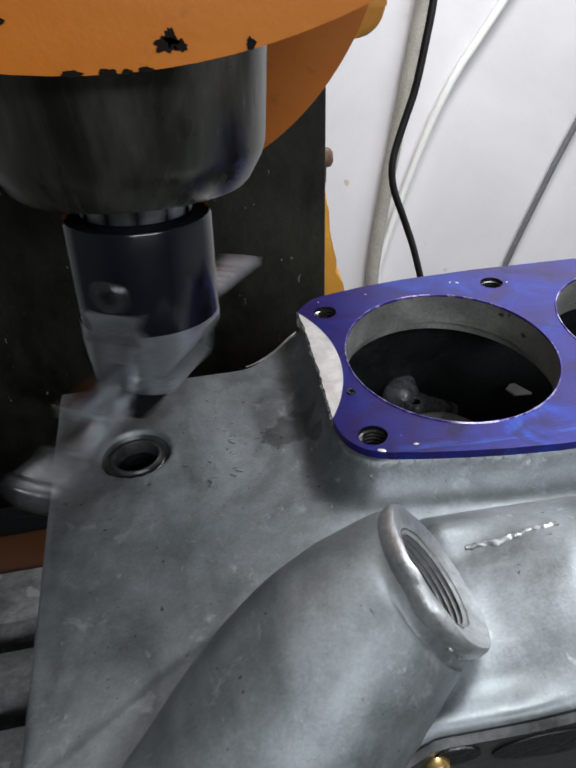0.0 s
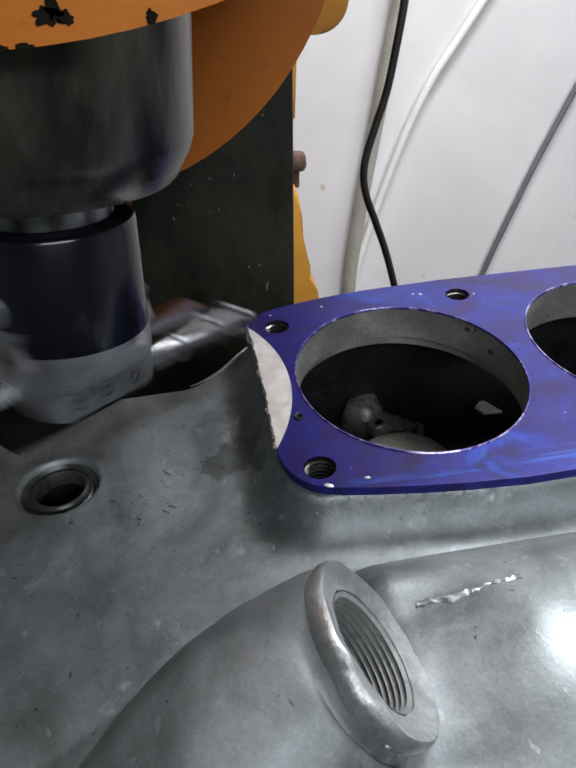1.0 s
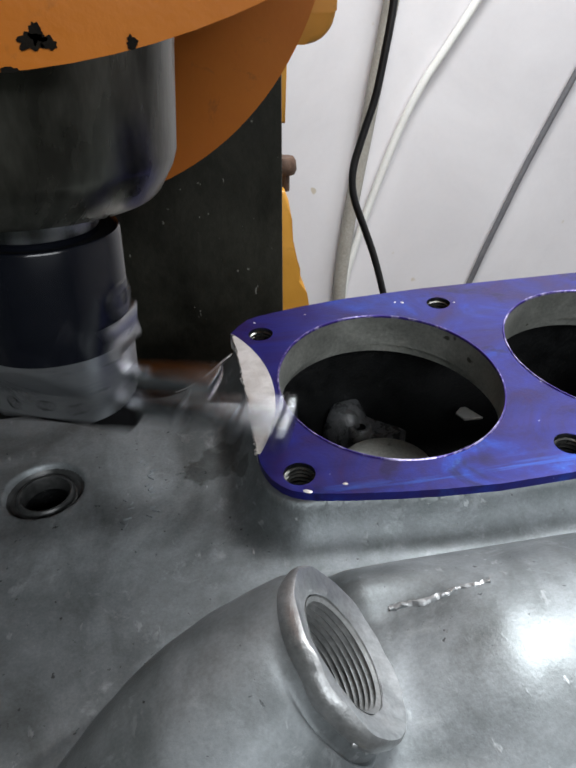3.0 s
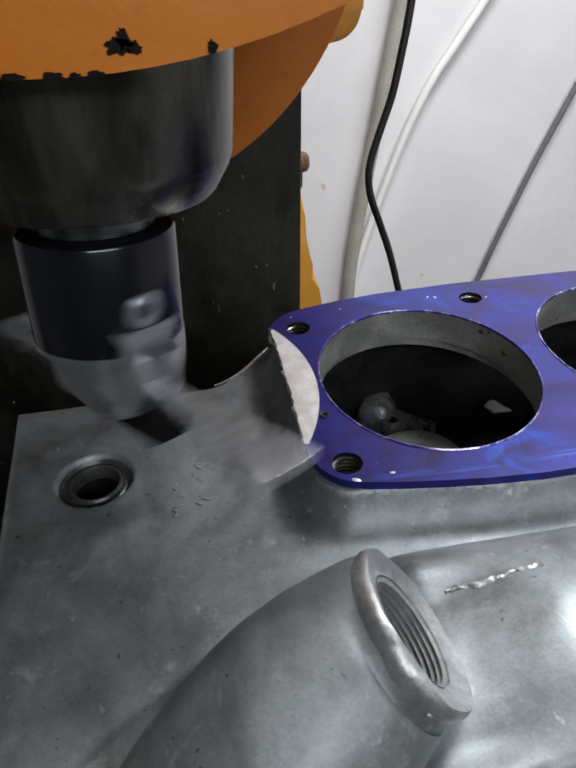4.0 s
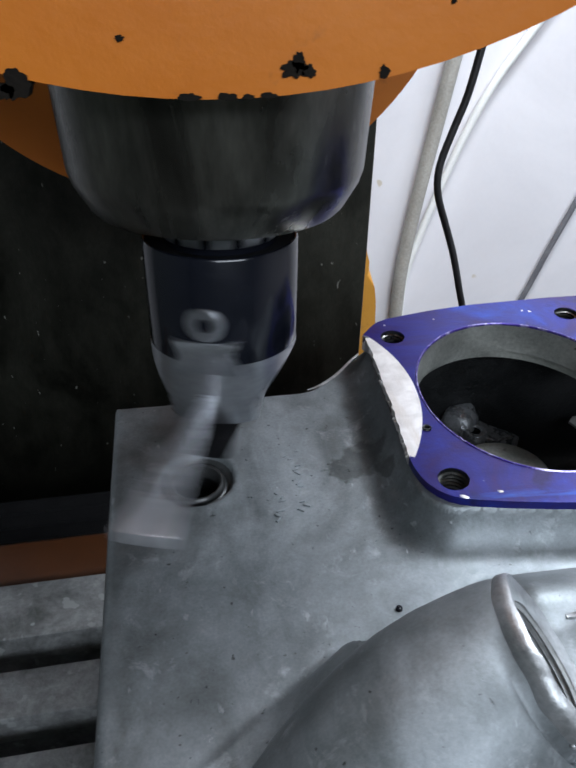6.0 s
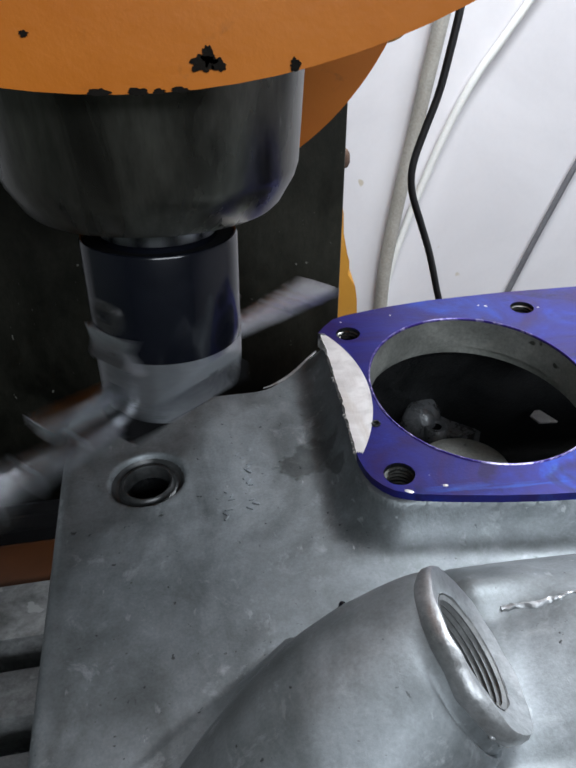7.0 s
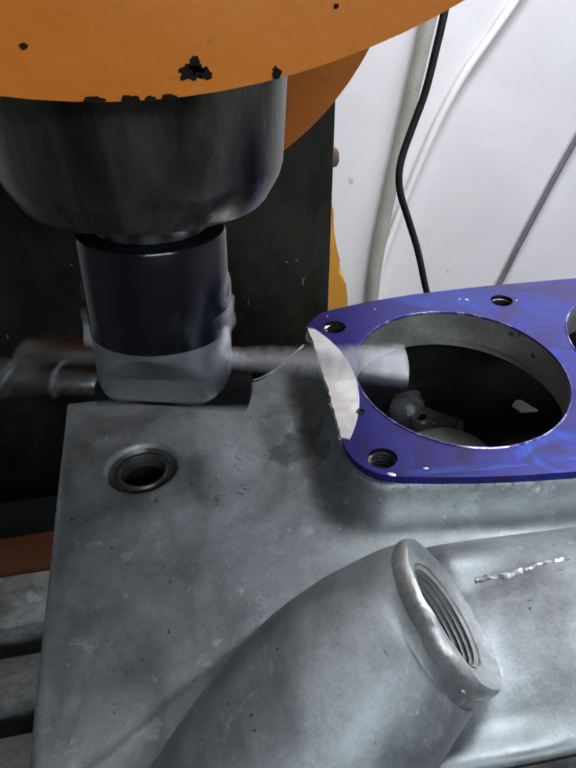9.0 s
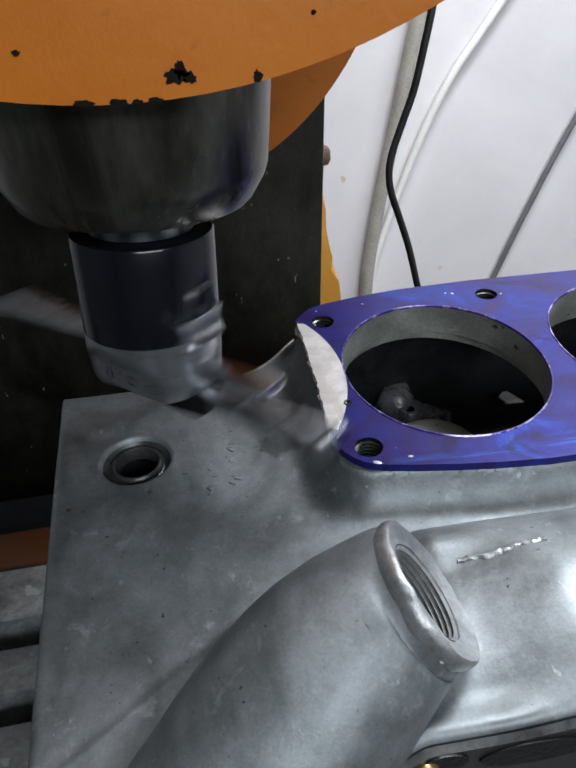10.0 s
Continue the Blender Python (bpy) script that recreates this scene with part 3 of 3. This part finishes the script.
cx, cy, cr = CUT
a_hi = math.degrees(math.asin((0.0640 - cy) / cr))
a_lo = math.degrees(math.asin((0.0085 - cy) / cr))
cx -= 0.0004
CUT_ARC = arc(cx, cy, cr, cr, a_hi, a_lo, 40)
front = [(-0.0080, 0.0055), (-0.0074, 0.0025), (-0.0063, -0.0004), (-0.0046, -0.0029), (-0.0025, -0.0049), (0.0002, -0.0062), (0.0035, -0.0071), (0.010, -0.0084), (0.020, -0.0100), (0.030, -0.0112), (0.042, -0.0121), (0.070, -0.0118), (0.110, -0.0105), (0.130, -0.0092), (0.137, -0.006), (0.140, 0.0)]
back = [(0.140, 0.066), (0.137, 0.073), (0.131, 0.0763), (0.110, 0.0775), (0.083, 0.0782), (0.055, 0.0788), (0.029, 0.0778), (0.015, 0.0760), (0.006, 0.0741), (0.0005, 0.0728), (-0.0030, 0.0712), (-0.0060, 0.0680)]
outline = CUT_ARC + front + back
holes = [arc(bx, by, rx, ry, 0, 355, 71) for bx, by, rx, ry in BORES] + [arc(bx, by, r, r, 0, 345, 23) for bx, by, r in BOLTS]
holes.append(arc(-0.0013, 0.0184, 0.0009, 0.0009, 0, 330, 11))
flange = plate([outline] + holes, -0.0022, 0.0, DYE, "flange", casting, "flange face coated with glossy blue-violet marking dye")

# the crescent that the cutter has taken off the flange's edge
jag = random.Random(11)
chord = [(-0.0083 + 0.0005 * math.sin(math.pi * k / 46) + jag.uniform(-0.00022, 0.00022), 0.0085 + (0.0640 - 0.0085) * k / 46) for k in range(1, 46)]
plate([CUT_ARC + chord], -0.0050, 0.0001, MACHINED, "cut_step", casting, "freshly milled pale crescent step")
# the face of the cut, which the cutter carries on into the dye as it feeds
cut_faces = [plate([CUT_ARC + chord], -0.0012, 0.00013 + 0.00003 * k, MACHINED, "cut_face", casting, "fresh milled face growing into the dyed flange") for k in range(3)]
part("pin_hole", moved(lathe([(0.0, -0.0004), (0.0006, -0.0002), (0.0007, 0.0005), (0.0010, 0.0006), (0.0012, 0.0001)], 16), Matrix.Translation((-0.0013, 0.0184, 0))), CAVITY, casting, "tiny pin hole, a proud black ring for its shade")
burr = bmesh.new()
for k in range(30):
    x, y = chord[jag.randrange(len(chord))]
    bmesh.ops.create_icosphere(burr, subdivisions=1, radius=jag.uniform(0.0002, 0.0005), matrix=Matrix.Translation((x - 0.0002, y, -0.0008)))
tagged(part("burr", burr, MACHINED, casting, "ragged burr along the milled edge"), kind="stuff")

# bores, bolt holes, inner chamber
for bx, by, rx, ry in BORES:
    bm = lathe([(0.9965, -0.0003), (0.9965, -0.0099), (1.055, -0.0101), (1.060, -0.0135)], 96)
    part("bore_wall", moved(bm, Matrix.Translation((bx, by, 0)) @ Matrix.Diagonal((rx, ry, 1, 1))), BORE, casting, "bored grey metal throat")
    rim = lathe([(0.9960, -0.0004), (0.9965, 0.00005), (1.002, 0.00030), (1.009, 0.00032), (1.014, 0.0001), (1.010, -0.0006)], 120, True)
    part("bore_edge", moved(rim, Matrix.Translation((bx, by, 0)) @ Matrix.Diagonal((rx, ry, 1, 1))), EDGE, casting, "bright worn edge of the bore")
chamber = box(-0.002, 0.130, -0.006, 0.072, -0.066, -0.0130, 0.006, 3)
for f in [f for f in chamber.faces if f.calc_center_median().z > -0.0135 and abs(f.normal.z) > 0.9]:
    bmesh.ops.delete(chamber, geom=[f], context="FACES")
part("inner_chamber", chamber, CAVITY, casting, "inner chamber with its shade painted near black")
lug = lathe([(0.0098, -0.066), (0.0086, -0.052), (0.0074, -0.0435), (0.0062, -0.0392), (0.0040, -0.0366), (0.0, -0.0358)], 40)
bmesh.ops.transform(lug, matrix=Matrix.Translation((0.0285, 0.0705, 0)), verts=lug.verts)
for v in lug.verts:
    v.co += Vector((0.0012 * noise.noise(v.co * 130), 0.0012 * noise.noise(v.co * 130 + Vector((4, 0, 0))), 0.0010 * noise.noise(v.co * 150 + Vector((3, 0, 0)))))
part("inner_lug", lug, LUGM, casting, "dark cast lug inside the chamber")
wing = [(0.0290, 0.0660), (0.0335, 0.0622), (0.0352, 0.0603), (0.0372, 0.0594), (0.0395, 0.0596), (0.0418, 0.0609), (0.0442, 0.0621), (0.0478, 0.0626), (0.0450, 0.0640), (0.0415, 0.0652), (0.0382, 0.0680), (0.0350, 0.0718), (0.0300, 0.0730)]
web = prism(wing, "z", -0.056, -0.0425, 0.0008, 2)
for v in web.verts:
    if v.co.z > -0.046:
        v.co.z -= 0.16 * max(v.co.x - 0.034, 0.0) - 0.0005 * noise.noise(v.co * 220)
part("inner_rib", web, LUGM, casting, "scalloped rib with a bright filed edge")
part("lug_bush", moved(lathe([(0.0018, -0.0432), (0.0019, -0.0412), (0.0022, -0.0407), (0.0034, -0.0407), (0.0040, -0.0414), (0.0043, -0.050)], 36), Matrix.Translation((0.0315, 0.0628, 0))), LUGM, casting, "small drilled bush")
# Cap just below the rim; its black stands for the hole's shade
part("bush_bore", moved(lathe([(0.0, -0.0422), (0.0018, -0.0420), (0.0019, -0.0411)], 24), Matrix.Translation((0.0315, 0.0628, 0))), DARK, casting, "shallow black cap for the shade in the bush hole")
part("valve_guide", moved(lathe([(0.0, -0.0436), (0.0040, -0.0436), (0.0145, -0.0432), (0.0152, -0.0438), (0.0155, -0.049), (0.0155, -0.062)], 48), Matrix.Translation((0.0350, 0.0440, 0))), BORE, casting, "pale machined ring inside the chamber")
# Flat pale piece painted in for the light of an opening in the chamber
part("light_gap_patch", moved(prism([(-0.0035, 0.0005), (-0.001, 0.003), (0.001, 0.0030), (0.0045, -0.004), (-0.002, -0.0035)], "z", -0.0445, -0.0435, 0.0002), Matrix.Translation((0.0705, 0.0660, 0))), MACHINED, casting, "pale patch painted for light showing inside the chamber")
# Black walls under grey crests put the thread's shade into colour
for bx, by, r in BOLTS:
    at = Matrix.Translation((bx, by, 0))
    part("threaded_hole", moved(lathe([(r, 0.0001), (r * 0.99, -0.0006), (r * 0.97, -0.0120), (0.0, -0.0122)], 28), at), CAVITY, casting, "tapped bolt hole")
    crest = joined(*[lathe([(r * 0.98, -0.0011 - 0.0011 * k), (r * 0.84, -0.0014 - 0.0011 * k), (r * 0.98, -0.0017 - 0.0011 * k)], 28) for k in range(7)])
    part("thread_crest", moved(crest, at), THREAD, casting, "bright crests of the thread")
nick = random.Random(31)
for x, y, r in ((0.0440, 0.0716, 0.0005), (0.0462, 0.0709, 0.0007), (0.0618, 0.0672, 0.0004), (0.0092, -0.0052, 0.0007), (0.0150, 0.0705, 0.0004), (0.0700, -0.0070, 0.0006), (-0.0010, 0.0690, 0.0004)):
    chip = lathe([(0, 0.00016), (r * 0.7, 0.00014), (r, 0.0)], 14)
    for v in chip.verts:
        v.co.x *= 1 + 0.5 * noise.noise(v.co * 1500 + Vector((nick.uniform(0, 0.3), 0, 0)))
    part("bare_spot", moved(chip, Matrix.Translation((x, y, 0)) @ pose(0, 0, 0, 0, 0, nick.uniform(-60, 60)) @ Matrix.Diagonal((1.0, 0.5, 1, 1))), MACHINED, casting, "bare metal nick in the dye")
for bx, by, r in BOLTS[:1]:
    part("bare_spot", moved(lathe([(0, 0.00014), (0.0009, 0.00012), (0.0012, 0.0)], 12), Matrix.Translation((bx + 0.0007, by - 0.0058, 0)) @ pose(0, 0, 0, 0, 0, -30) @ Matrix.Diagonal((0.9, 0.45, 1, 1))), MACHINED, casting, "bare metal nick in the dye")

# pale strip painted for the lit back edge where the pad rises to the flange
trim = bmesh.new()
xs = np.linspace(-0.0270, -0.0085, 20)
rows = []
for n_, off in enumerate((0.0002, 0.0010, 0.0018)):
    ys = back_edge(xs) - off * (0.4 + 0.6 * np.sin(np.linspace(0.1, 2.6, 20)))
    zs = surface_height(xs, np.minimum(ys, back_edge(xs) - 0.0023)) + (0.0002, 0.0004, 0.0003)[n_]
    rows.append([trim.verts.new((x, y, z)) for x, y, z in zip(xs, ys, zs)])
for a, b in zip(rows, rows[1:]):
    for k in range(19):
        trim.faces.new((a[k], a[k + 1], b[k + 1], b[k]))
part("lit_edge", trim, RIM, casting, "pale strip added for the lit edge beside the flange")

# dowel bush in the pad
at_hole = Matrix.Translation((HOLE[0], HOLE[1], 0))
part("dowel_bush", moved(lathe([(0.0103, PAD - 0.0012), (0.0102, PAD + 0.0001), (0.0096, PAD - 0.0008), (0.0086, PAD - 0.0022), (0.0077, PAD - 0.0024), (0.0072, PAD - 0.0021), (0.0069, PAD - 0.0010), (0.0064, PAD - 0.0006), (0.0060, PAD - 0.0007), (0.0057, PAD - 0.0014), (0.0056, PAD - 0.0045)], 72), at_hole), BUSHM, casting, "steel dowel bush pressed in the pad")
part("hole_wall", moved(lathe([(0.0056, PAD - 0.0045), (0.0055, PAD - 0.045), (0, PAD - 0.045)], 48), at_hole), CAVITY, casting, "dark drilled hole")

# threaded port on the pipe run
PORT = Matrix.Translation(PORT_C) @ Vector(PORT_N).to_track_quat("Z", "Y").to_matrix().to_4x4()
thread = [(0.0092, -0.0004), (0.0091, -0.0012), (0.0089, -0.0175), (0, -0.0180)]
collar = [(0.0128, -0.0034), (0.0135, -0.0022), (0.0139, -0.0010), (0.0138, 0.0001), (0.0133, 0.0007), (0.0126, 0.0006), (0.0114, 0.0001), (0.0100, -0.0001), (0.0092, -0.0005)]


def pipe_run():
    """Cast pipe that drops from the threaded port into the pad."""
    cx, cy, cz = PORT_C
    nx, ny, nz = PORT_N
    path = [((cx - 0.0008 * nx, cy - 0.0008 * ny, cz - 0.0008 * nz), 0.0128), ((cx - 0.0080 * nx, cy - 0.0080 * ny, cz - 0.0080 * nz), 0.0148), ((-0.0225, -0.0590, 0.0000), 0.0184), ((-0.0385, -0.0700, -0.0135), 0.0195), ((-0.0560, -0.0830, -0.0290), 0.0198), ((-0.0750, -0.0970, -0.0480), 0.0195)]
    pts = glide([p for p, r in path], 10)
    rad = glide([(r, 0, 0) for p, r in path], 10)
    bm = bmesh.new()
    rings, sides = [], 64
    for i, p in enumerate(pts):
        d = (pts[min(i + 1, len(pts) - 1)] - pts[max(i - 1, 0)]).normalized()
        u = d.cross(Vector((0, 1, 0.3))).normalized()
        v = d.cross(u)
        ring = []
        for k in range(sides):
            w = u * math.cos(2 * math.pi * k / sides) + v * math.sin(2 * math.pi * k / sides)
            q = p + rad[i].x * w
            ring.append(bm.verts.new(q + w * (0.0006 * noise.noise(q * 45) + 0.0002 * noise.noise(q * 220))))
        rings.append(ring)
    for a, b in zip(rings, rings[1:]):
        for k in range(sides):
            bm.faces.new((a[k], a[(k + 1) % sides], b[(k + 1) % sides], b[k]))
    return bm


part("pipe_run", pipe_run(), CAST, casting, "cast pipe leading to the threaded port")
rimmed = moved(lathe(collar, 96), PORT)
for v in rimmed.verts:
    v.co += Vector((noise.noise(v.co * 260), noise.noise(v.co * 260 + Vector((5, 0, 0))), noise.noise(v.co * 260 + Vector((0, 7, 0))))) * 0.00034
part("port_collar", rimmed, RIM, casting, "raised lumpy cast rim of a threaded port")
part("port_thread", moved(lathe(thread, 64), PORT), PORTM, casting, "coarse pipe thread")
crest = joined(*[lathe([(0.0091, -0.0007 - 0.00098 * k), (0.0084, -0.0011 - 0.00098 * k), (0.0091, -0.0015 - 0.00098 * k)], 64) for k in range(16)])
part("thread_crest", moved(crest, PORT), PORTM, casting, "grey crests of the pipe thread")

# raised foundry marks on the pad, too worn to read
mk = random.Random(3)
for row, (x, y) in enumerate(((-0.0350, 0.0260), (-0.0345, 0.0205), (-0.0350, 0.0155), (-0.0335, 0.0075), (-0.0410, 0.0050), (-0.0400, 0.0110))):
    for k in range(3):
        w, h = mk.uniform(0.0010, 0.0021), mk.uniform(0.0004, 0.0007)
        px, py = x + mk.uniform(-0.0016, 0.0016), y + (k - 1) * 0.0014
        bm = box(-w / 2, w / 2, -h / 2, h / 2, -0.0016, 0.00034, 0.0002)
        part("foundry_mark", moved(bm, Matrix.Translation((px, py, PAD)) @ pose(0, 0, 0, 0, 0, mk.uniform(-60, 60))), CAST, casting)

# the casting rests on blocks
for x, y in ((-0.045, -0.05), (0.10, -0.05), (0.03, 0.04)):
    p = FLANGE @ Vector((x, y, -0.068))
    tagged(part("riser_block", box(p.x - 0.018, p.x + 0.018, p.y - 0.018, p.y + 0.018, Z_TABLE, p.z + 0.0015, 0.001), STEEL), "steel riser block under the casting", "block", group="blocks under the casting")

# ---- machined front face of the casting, with ports ----
def front_face():
    bm = bmesh.new()
    xs = np.linspace(-0.083, 0.150, 120)
    ys = front_edge(xs) - 0.0012
    zs = surface_height(xs, ys + 0.0030) - 0.0012
    a = [bm.verts.new((x, y + 0.0010, z)) for x, y, z in zip(xs, ys, zs)]
    b = [bm.verts.new((x, y, z - 0.0012)) for x, y, z in zip(xs, ys, zs)]
    c = [bm.verts.new((x, y, -0.066)) for x, y in zip(xs, ys)]
    d = [bm.verts.new((x, y + 0.0010, -0.066)) for x, y in zip(xs, ys)]
    for p, q in ((a, b), (b, c), (c, d), (d, a)):
        for k in range(len(xs) - 1):
            bm.faces.new((p[k], p[k + 1], q[k + 1], q[k]))
    bm.faces.new((a[0], b[0], c[0], d[0]))
    bm.faces.new((a[-1], b[-1], c[-1], d[-1]))
    return bm


part("front_face", front_face(), DULL, casting, "dark machined front face", sharp=30)
for x, z, rx, rz in ((-0.0050, -0.0045, 0.0040, 0.0024), (0.0110, -0.0060, 0.0100, 0.0034), (-0.0180, -0.0150, 0.0060, 0.0030)):
    y = float(front_edge(np.array(x))) - 0.0014
    part("face_port", prism(arc(x, z, rx, rz, 0, 345, 23), "y", y - 0.0002, y + 0.0040), CAVITY, casting, "black oval for the shade of an opening in the front face")
part("brass_plug", moved(lathe([(0, 0.0020), (0.0014, 0.0020), (0.0020, 0.0014), (0.0022, 0.0), (0.0022, -0.002), (0, -0.002)], 24), Matrix.Translation((-0.0082, float(front_edge(np.array(-0.0082))) - 0.0014, -0.0055)) @ pose(0, 0, 0, 90, 0, 0)), BRASS, casting, "small brass plug")


def ridge_line():
    """Parting line cast on the barrel, slightly raised."""
    pts = []
    for x, y in ((0.0085, -0.0396), (0.0120, -0.0400), (0.0150, -0.0405), (0.0200, -0.0402), (0.0260, -0.0404)):
        z = float(surface_height(np.array(x), np.array(y)))
        pts.append((x, y, z + 0.00005))
    bm = hose([(x, y, z - 0.0001) for x, y, z in pts], 0.0005, 40, 8)
    for v in bm.verts:
        v.co.z += 0.0003 * noise.noise(v.co * 900)
        v.co.y += 0.0006 * noise.noise(v.co * 420) + 0.0003 * noise.noise(v.co * 1300)
    return bm


part("parting_line", ridge_line(), RIM, casting, "raised parting line on the casting")
# a drop of oil where the pipe leaves the pad
drop = (-0.0176, -0.0242, float(surface_height(np.array(-0.0176), np.array(-0.0242))) + 0.0001)
part("oil_drop", moved(lathe([(0.0008, -0.0002), (0.0007, 0.0002), (0.0004, 0.0004), (0.0, 0.00045)], 16), Matrix.Translation(drop)), BLACKED, casting, "small glossy drop of oil")
lump = random.Random(8)
flash = bmesh.new()
for k in range(26):
    a = radians(-40 - 6 * k + lump.uniform(-6, 6))
    p = PORT @ Vector((0.0130 * math.cos(a), 0.0130 * math.sin(a), -0.002 + lump.uniform(-0.001, 0.001)))
    bmesh.ops.create_icosphere(flash, subdivisions=2, radius=lump.uniform(0.0003, 0.0006), matrix=Matrix.Translation(p))
tagged(part("casting_flash", flash, RIM, casting, "rough casting flash round the collar"), kind="stuff")

# ---- fly cutter ----
cutter = base("fly_cutter", pose(AX, AY, 0), "blacked steel fly cutter with bright tool bar, spinning", "cutting tool")
part("shank_ring", lathe([(0.0, 0.066), (0.0128, 0.066), (0.0128, 0.0504), (0.0124, 0.0500), (0.0, 0.0500)], 72), STEEL, cutter, "bright steel shank ring")
part("neck", lathe([(0.0, 0.0502), (0.0126, 0.0502), (0.0126, 0.0470), (0.0, 0.0470)], 72), BLACKED, cutter, "black neck groove")
for k in range(12):
    a = 2 * math.pi * k / 12
    part("ring_notch", moved(box(0.0122, 0.0131, -0.0010, 0.0010, 0.0503, 0.0575, 0.0002), pose(0, 0, 0, 0, 0, 30 * k)), BLACKED, cutter)
part("holder_body", lathe([(0.0160, 0.0493), (0.0164, 0.0498), (0.0168, 0.0497), (0.0171, 0.0492), (0.0171, 0.0256), (0.0140, 0.0256)], 120), BLACKED, cutter, "blacked cylindrical holder")
# Separate matt black top, added so the holder mirrors no orange
part("holder_top", lathe([(0.0110, 0.0487), (0.0158, 0.0494), (0.0163, 0.0493), (0.0163, 0.0473)], 72), DARK, cutter, "matt black top of the holder, added to stop reflections")


def turned_slice(profile, cuts):
    """A turned form trimmed by planes, given as point and outward normal."""
    bm = lathe(profile, 120)
    for co, no in cuts:
        got = bmesh.ops.bisect_plane(bm, geom=bm.verts[:] + bm.edges[:] + bm.faces[:], plane_co=co, plane_no=no, clear_outer=True)
        rim = [e for e in got["geom_cut"] if isinstance(e, bmesh.types.BMEdge)]
        bmesh.ops.edgenet_fill(bm, edges=rim)
    return bm


FLAT = 0.0098
slopes = [((0, k * FLAT, 0.0150), (0, k * 0.0095, -0.0074)) for k in (1, -1)]
part("holder_end", turned_slice([(0.0, 0.0256), (0.01715, 0.0256), (0.01715, 0.0205), (0.0170, 0.0150), (0.0, 0.0150)], slopes), STEEL, cutter, "bright turned shoulder with two bevelled sides", sharp=25)
part("clamp_block", turned_slice([(0.0, 0.0150), (0.0170, 0.0150), (0.0168, 0.0118), (0.0160, 0.0097), (0.0146, 0.0088), (0.0, 0.0088)], [((0, k * FLAT, 0), (0, k, 0)) for k in (1, -1)]), STEEL, cutter, "milled lower block with flat sides", sharp=25)
for x in (-0.0078, 0.0, 0.0078):
    part("grub_screw", moved(lathe([(0.0, -0.0008), (0.0008, -0.0006), (0.0010, 0.0001), (0.0014, 0.0001), (0.0015, -0.0004)], 20), pose(x, -FLAT, 0.0120, 90, 0, 0)), CAVITY, cutter, "dark grub screw in the block")
part("shank", box(-0.0218, 0.0180, -0.0050, 0.0050, 0.0042, 0.0100, 0.0006), DARK, cutter, "black square shank end below the block")


for turn, mat in ((90, DULL), (-90, STEEL)):
    tri = prism([(-0.0082, 0.0235), (0.0082, 0.0235), (0.0058, 0.0278), (0.0074, 0.0312), (-0.0074, 0.0312), (-0.0058, 0.0278)], "y", -0.01728, -0.0150, 0.0002)
    part("flat", moved(tri, pose(0, 0, 0, 0, 0, turn)), STEEL, cutter, "bright milled flat")
    screw = lathe([(0.0, -0.0012), (0.0017, -0.0010), (0.0017, 0.0012), (0.0036, 0.0012), (0.0042, 0.0006), (0.0042, -0.001)], 28)
    part("set_screw", moved(screw, pose(0, 0, 0, 0, 0, turn) @ pose(0, -0.0162, 0.0352, 90, 0, 0)), mat, cutter, "socket set screw")
part("bar_end", box(0.0120, 0.0375, -0.0024, 0.0024, 0.0150, 0.0186, 0.0005), POLISH, cutter, "polished end of the tool bar")
part("bit_holder", moved(lathe([(0, 0.0), (0.0028, 0.0), (0.0030, 0.0006), (0.0030, 0.0425), (0.0026, 0.0430), (0, 0.0430)], 36), pose(0.0120, 0, 0.0082, 0, 90, 0)), SLEEVE, cutter, "dark oily round bit holder")
part("tool_bar", box(-0.0615, -0.0100, -0.0020, 0.0020, 0.0153, 0.0181, 0.0005), BRIGHT, cutter, "bright ground steel tool bar")
for r in (0.0288, 0.0420, 0.0520):
    part("clamp_edge", moved(lathe([(0.0028, 0), (0.0036, 0.0002), (0.0036, 0.0008), (0.0028, 0.0010)], 36), pose(r, 0, 0.0082, 0, 90, 0)), STEEL, cutter, "thin bright clamp ring")
part("carbide_tip", prism([(0.0490, -0.0024), (0.0545, -0.0008), (0.0540, 0.0018), (0.0490, 0.0024)], "z", 0.0040, 0.0062, 0.0003), CARBIDE, cutter, "small dull carbide tip")


def motions():
    rows = []
    for k in range(301):
        t = k / 30
        turn = 244.5 + 1231.57 * t
        off = (turn + 180 - 262 + 180) % 360 - 180
        if abs(off) < 90:
            turn -= 7 * math.sin(radians(2 * off))
        lead = (turn - 288 + 180) % 360 - 180
        if abs(lead) < 45:
            turn -= 5 * math.cos(radians(2 * lead))
        rows.append((t, pose(AX, AY, 0, 0, 0, turn % 360)))
    walk(cutter, rows)
    for k, face in enumerate(cut_faces):
        share = (k + 1) / 30
        walk(face, [(t, pose(0.0019 * t * share, -0.0008 * t * share, 0)) for t in (0.0, 2.5, 5.0, 7.5, 10.0)])


motions()
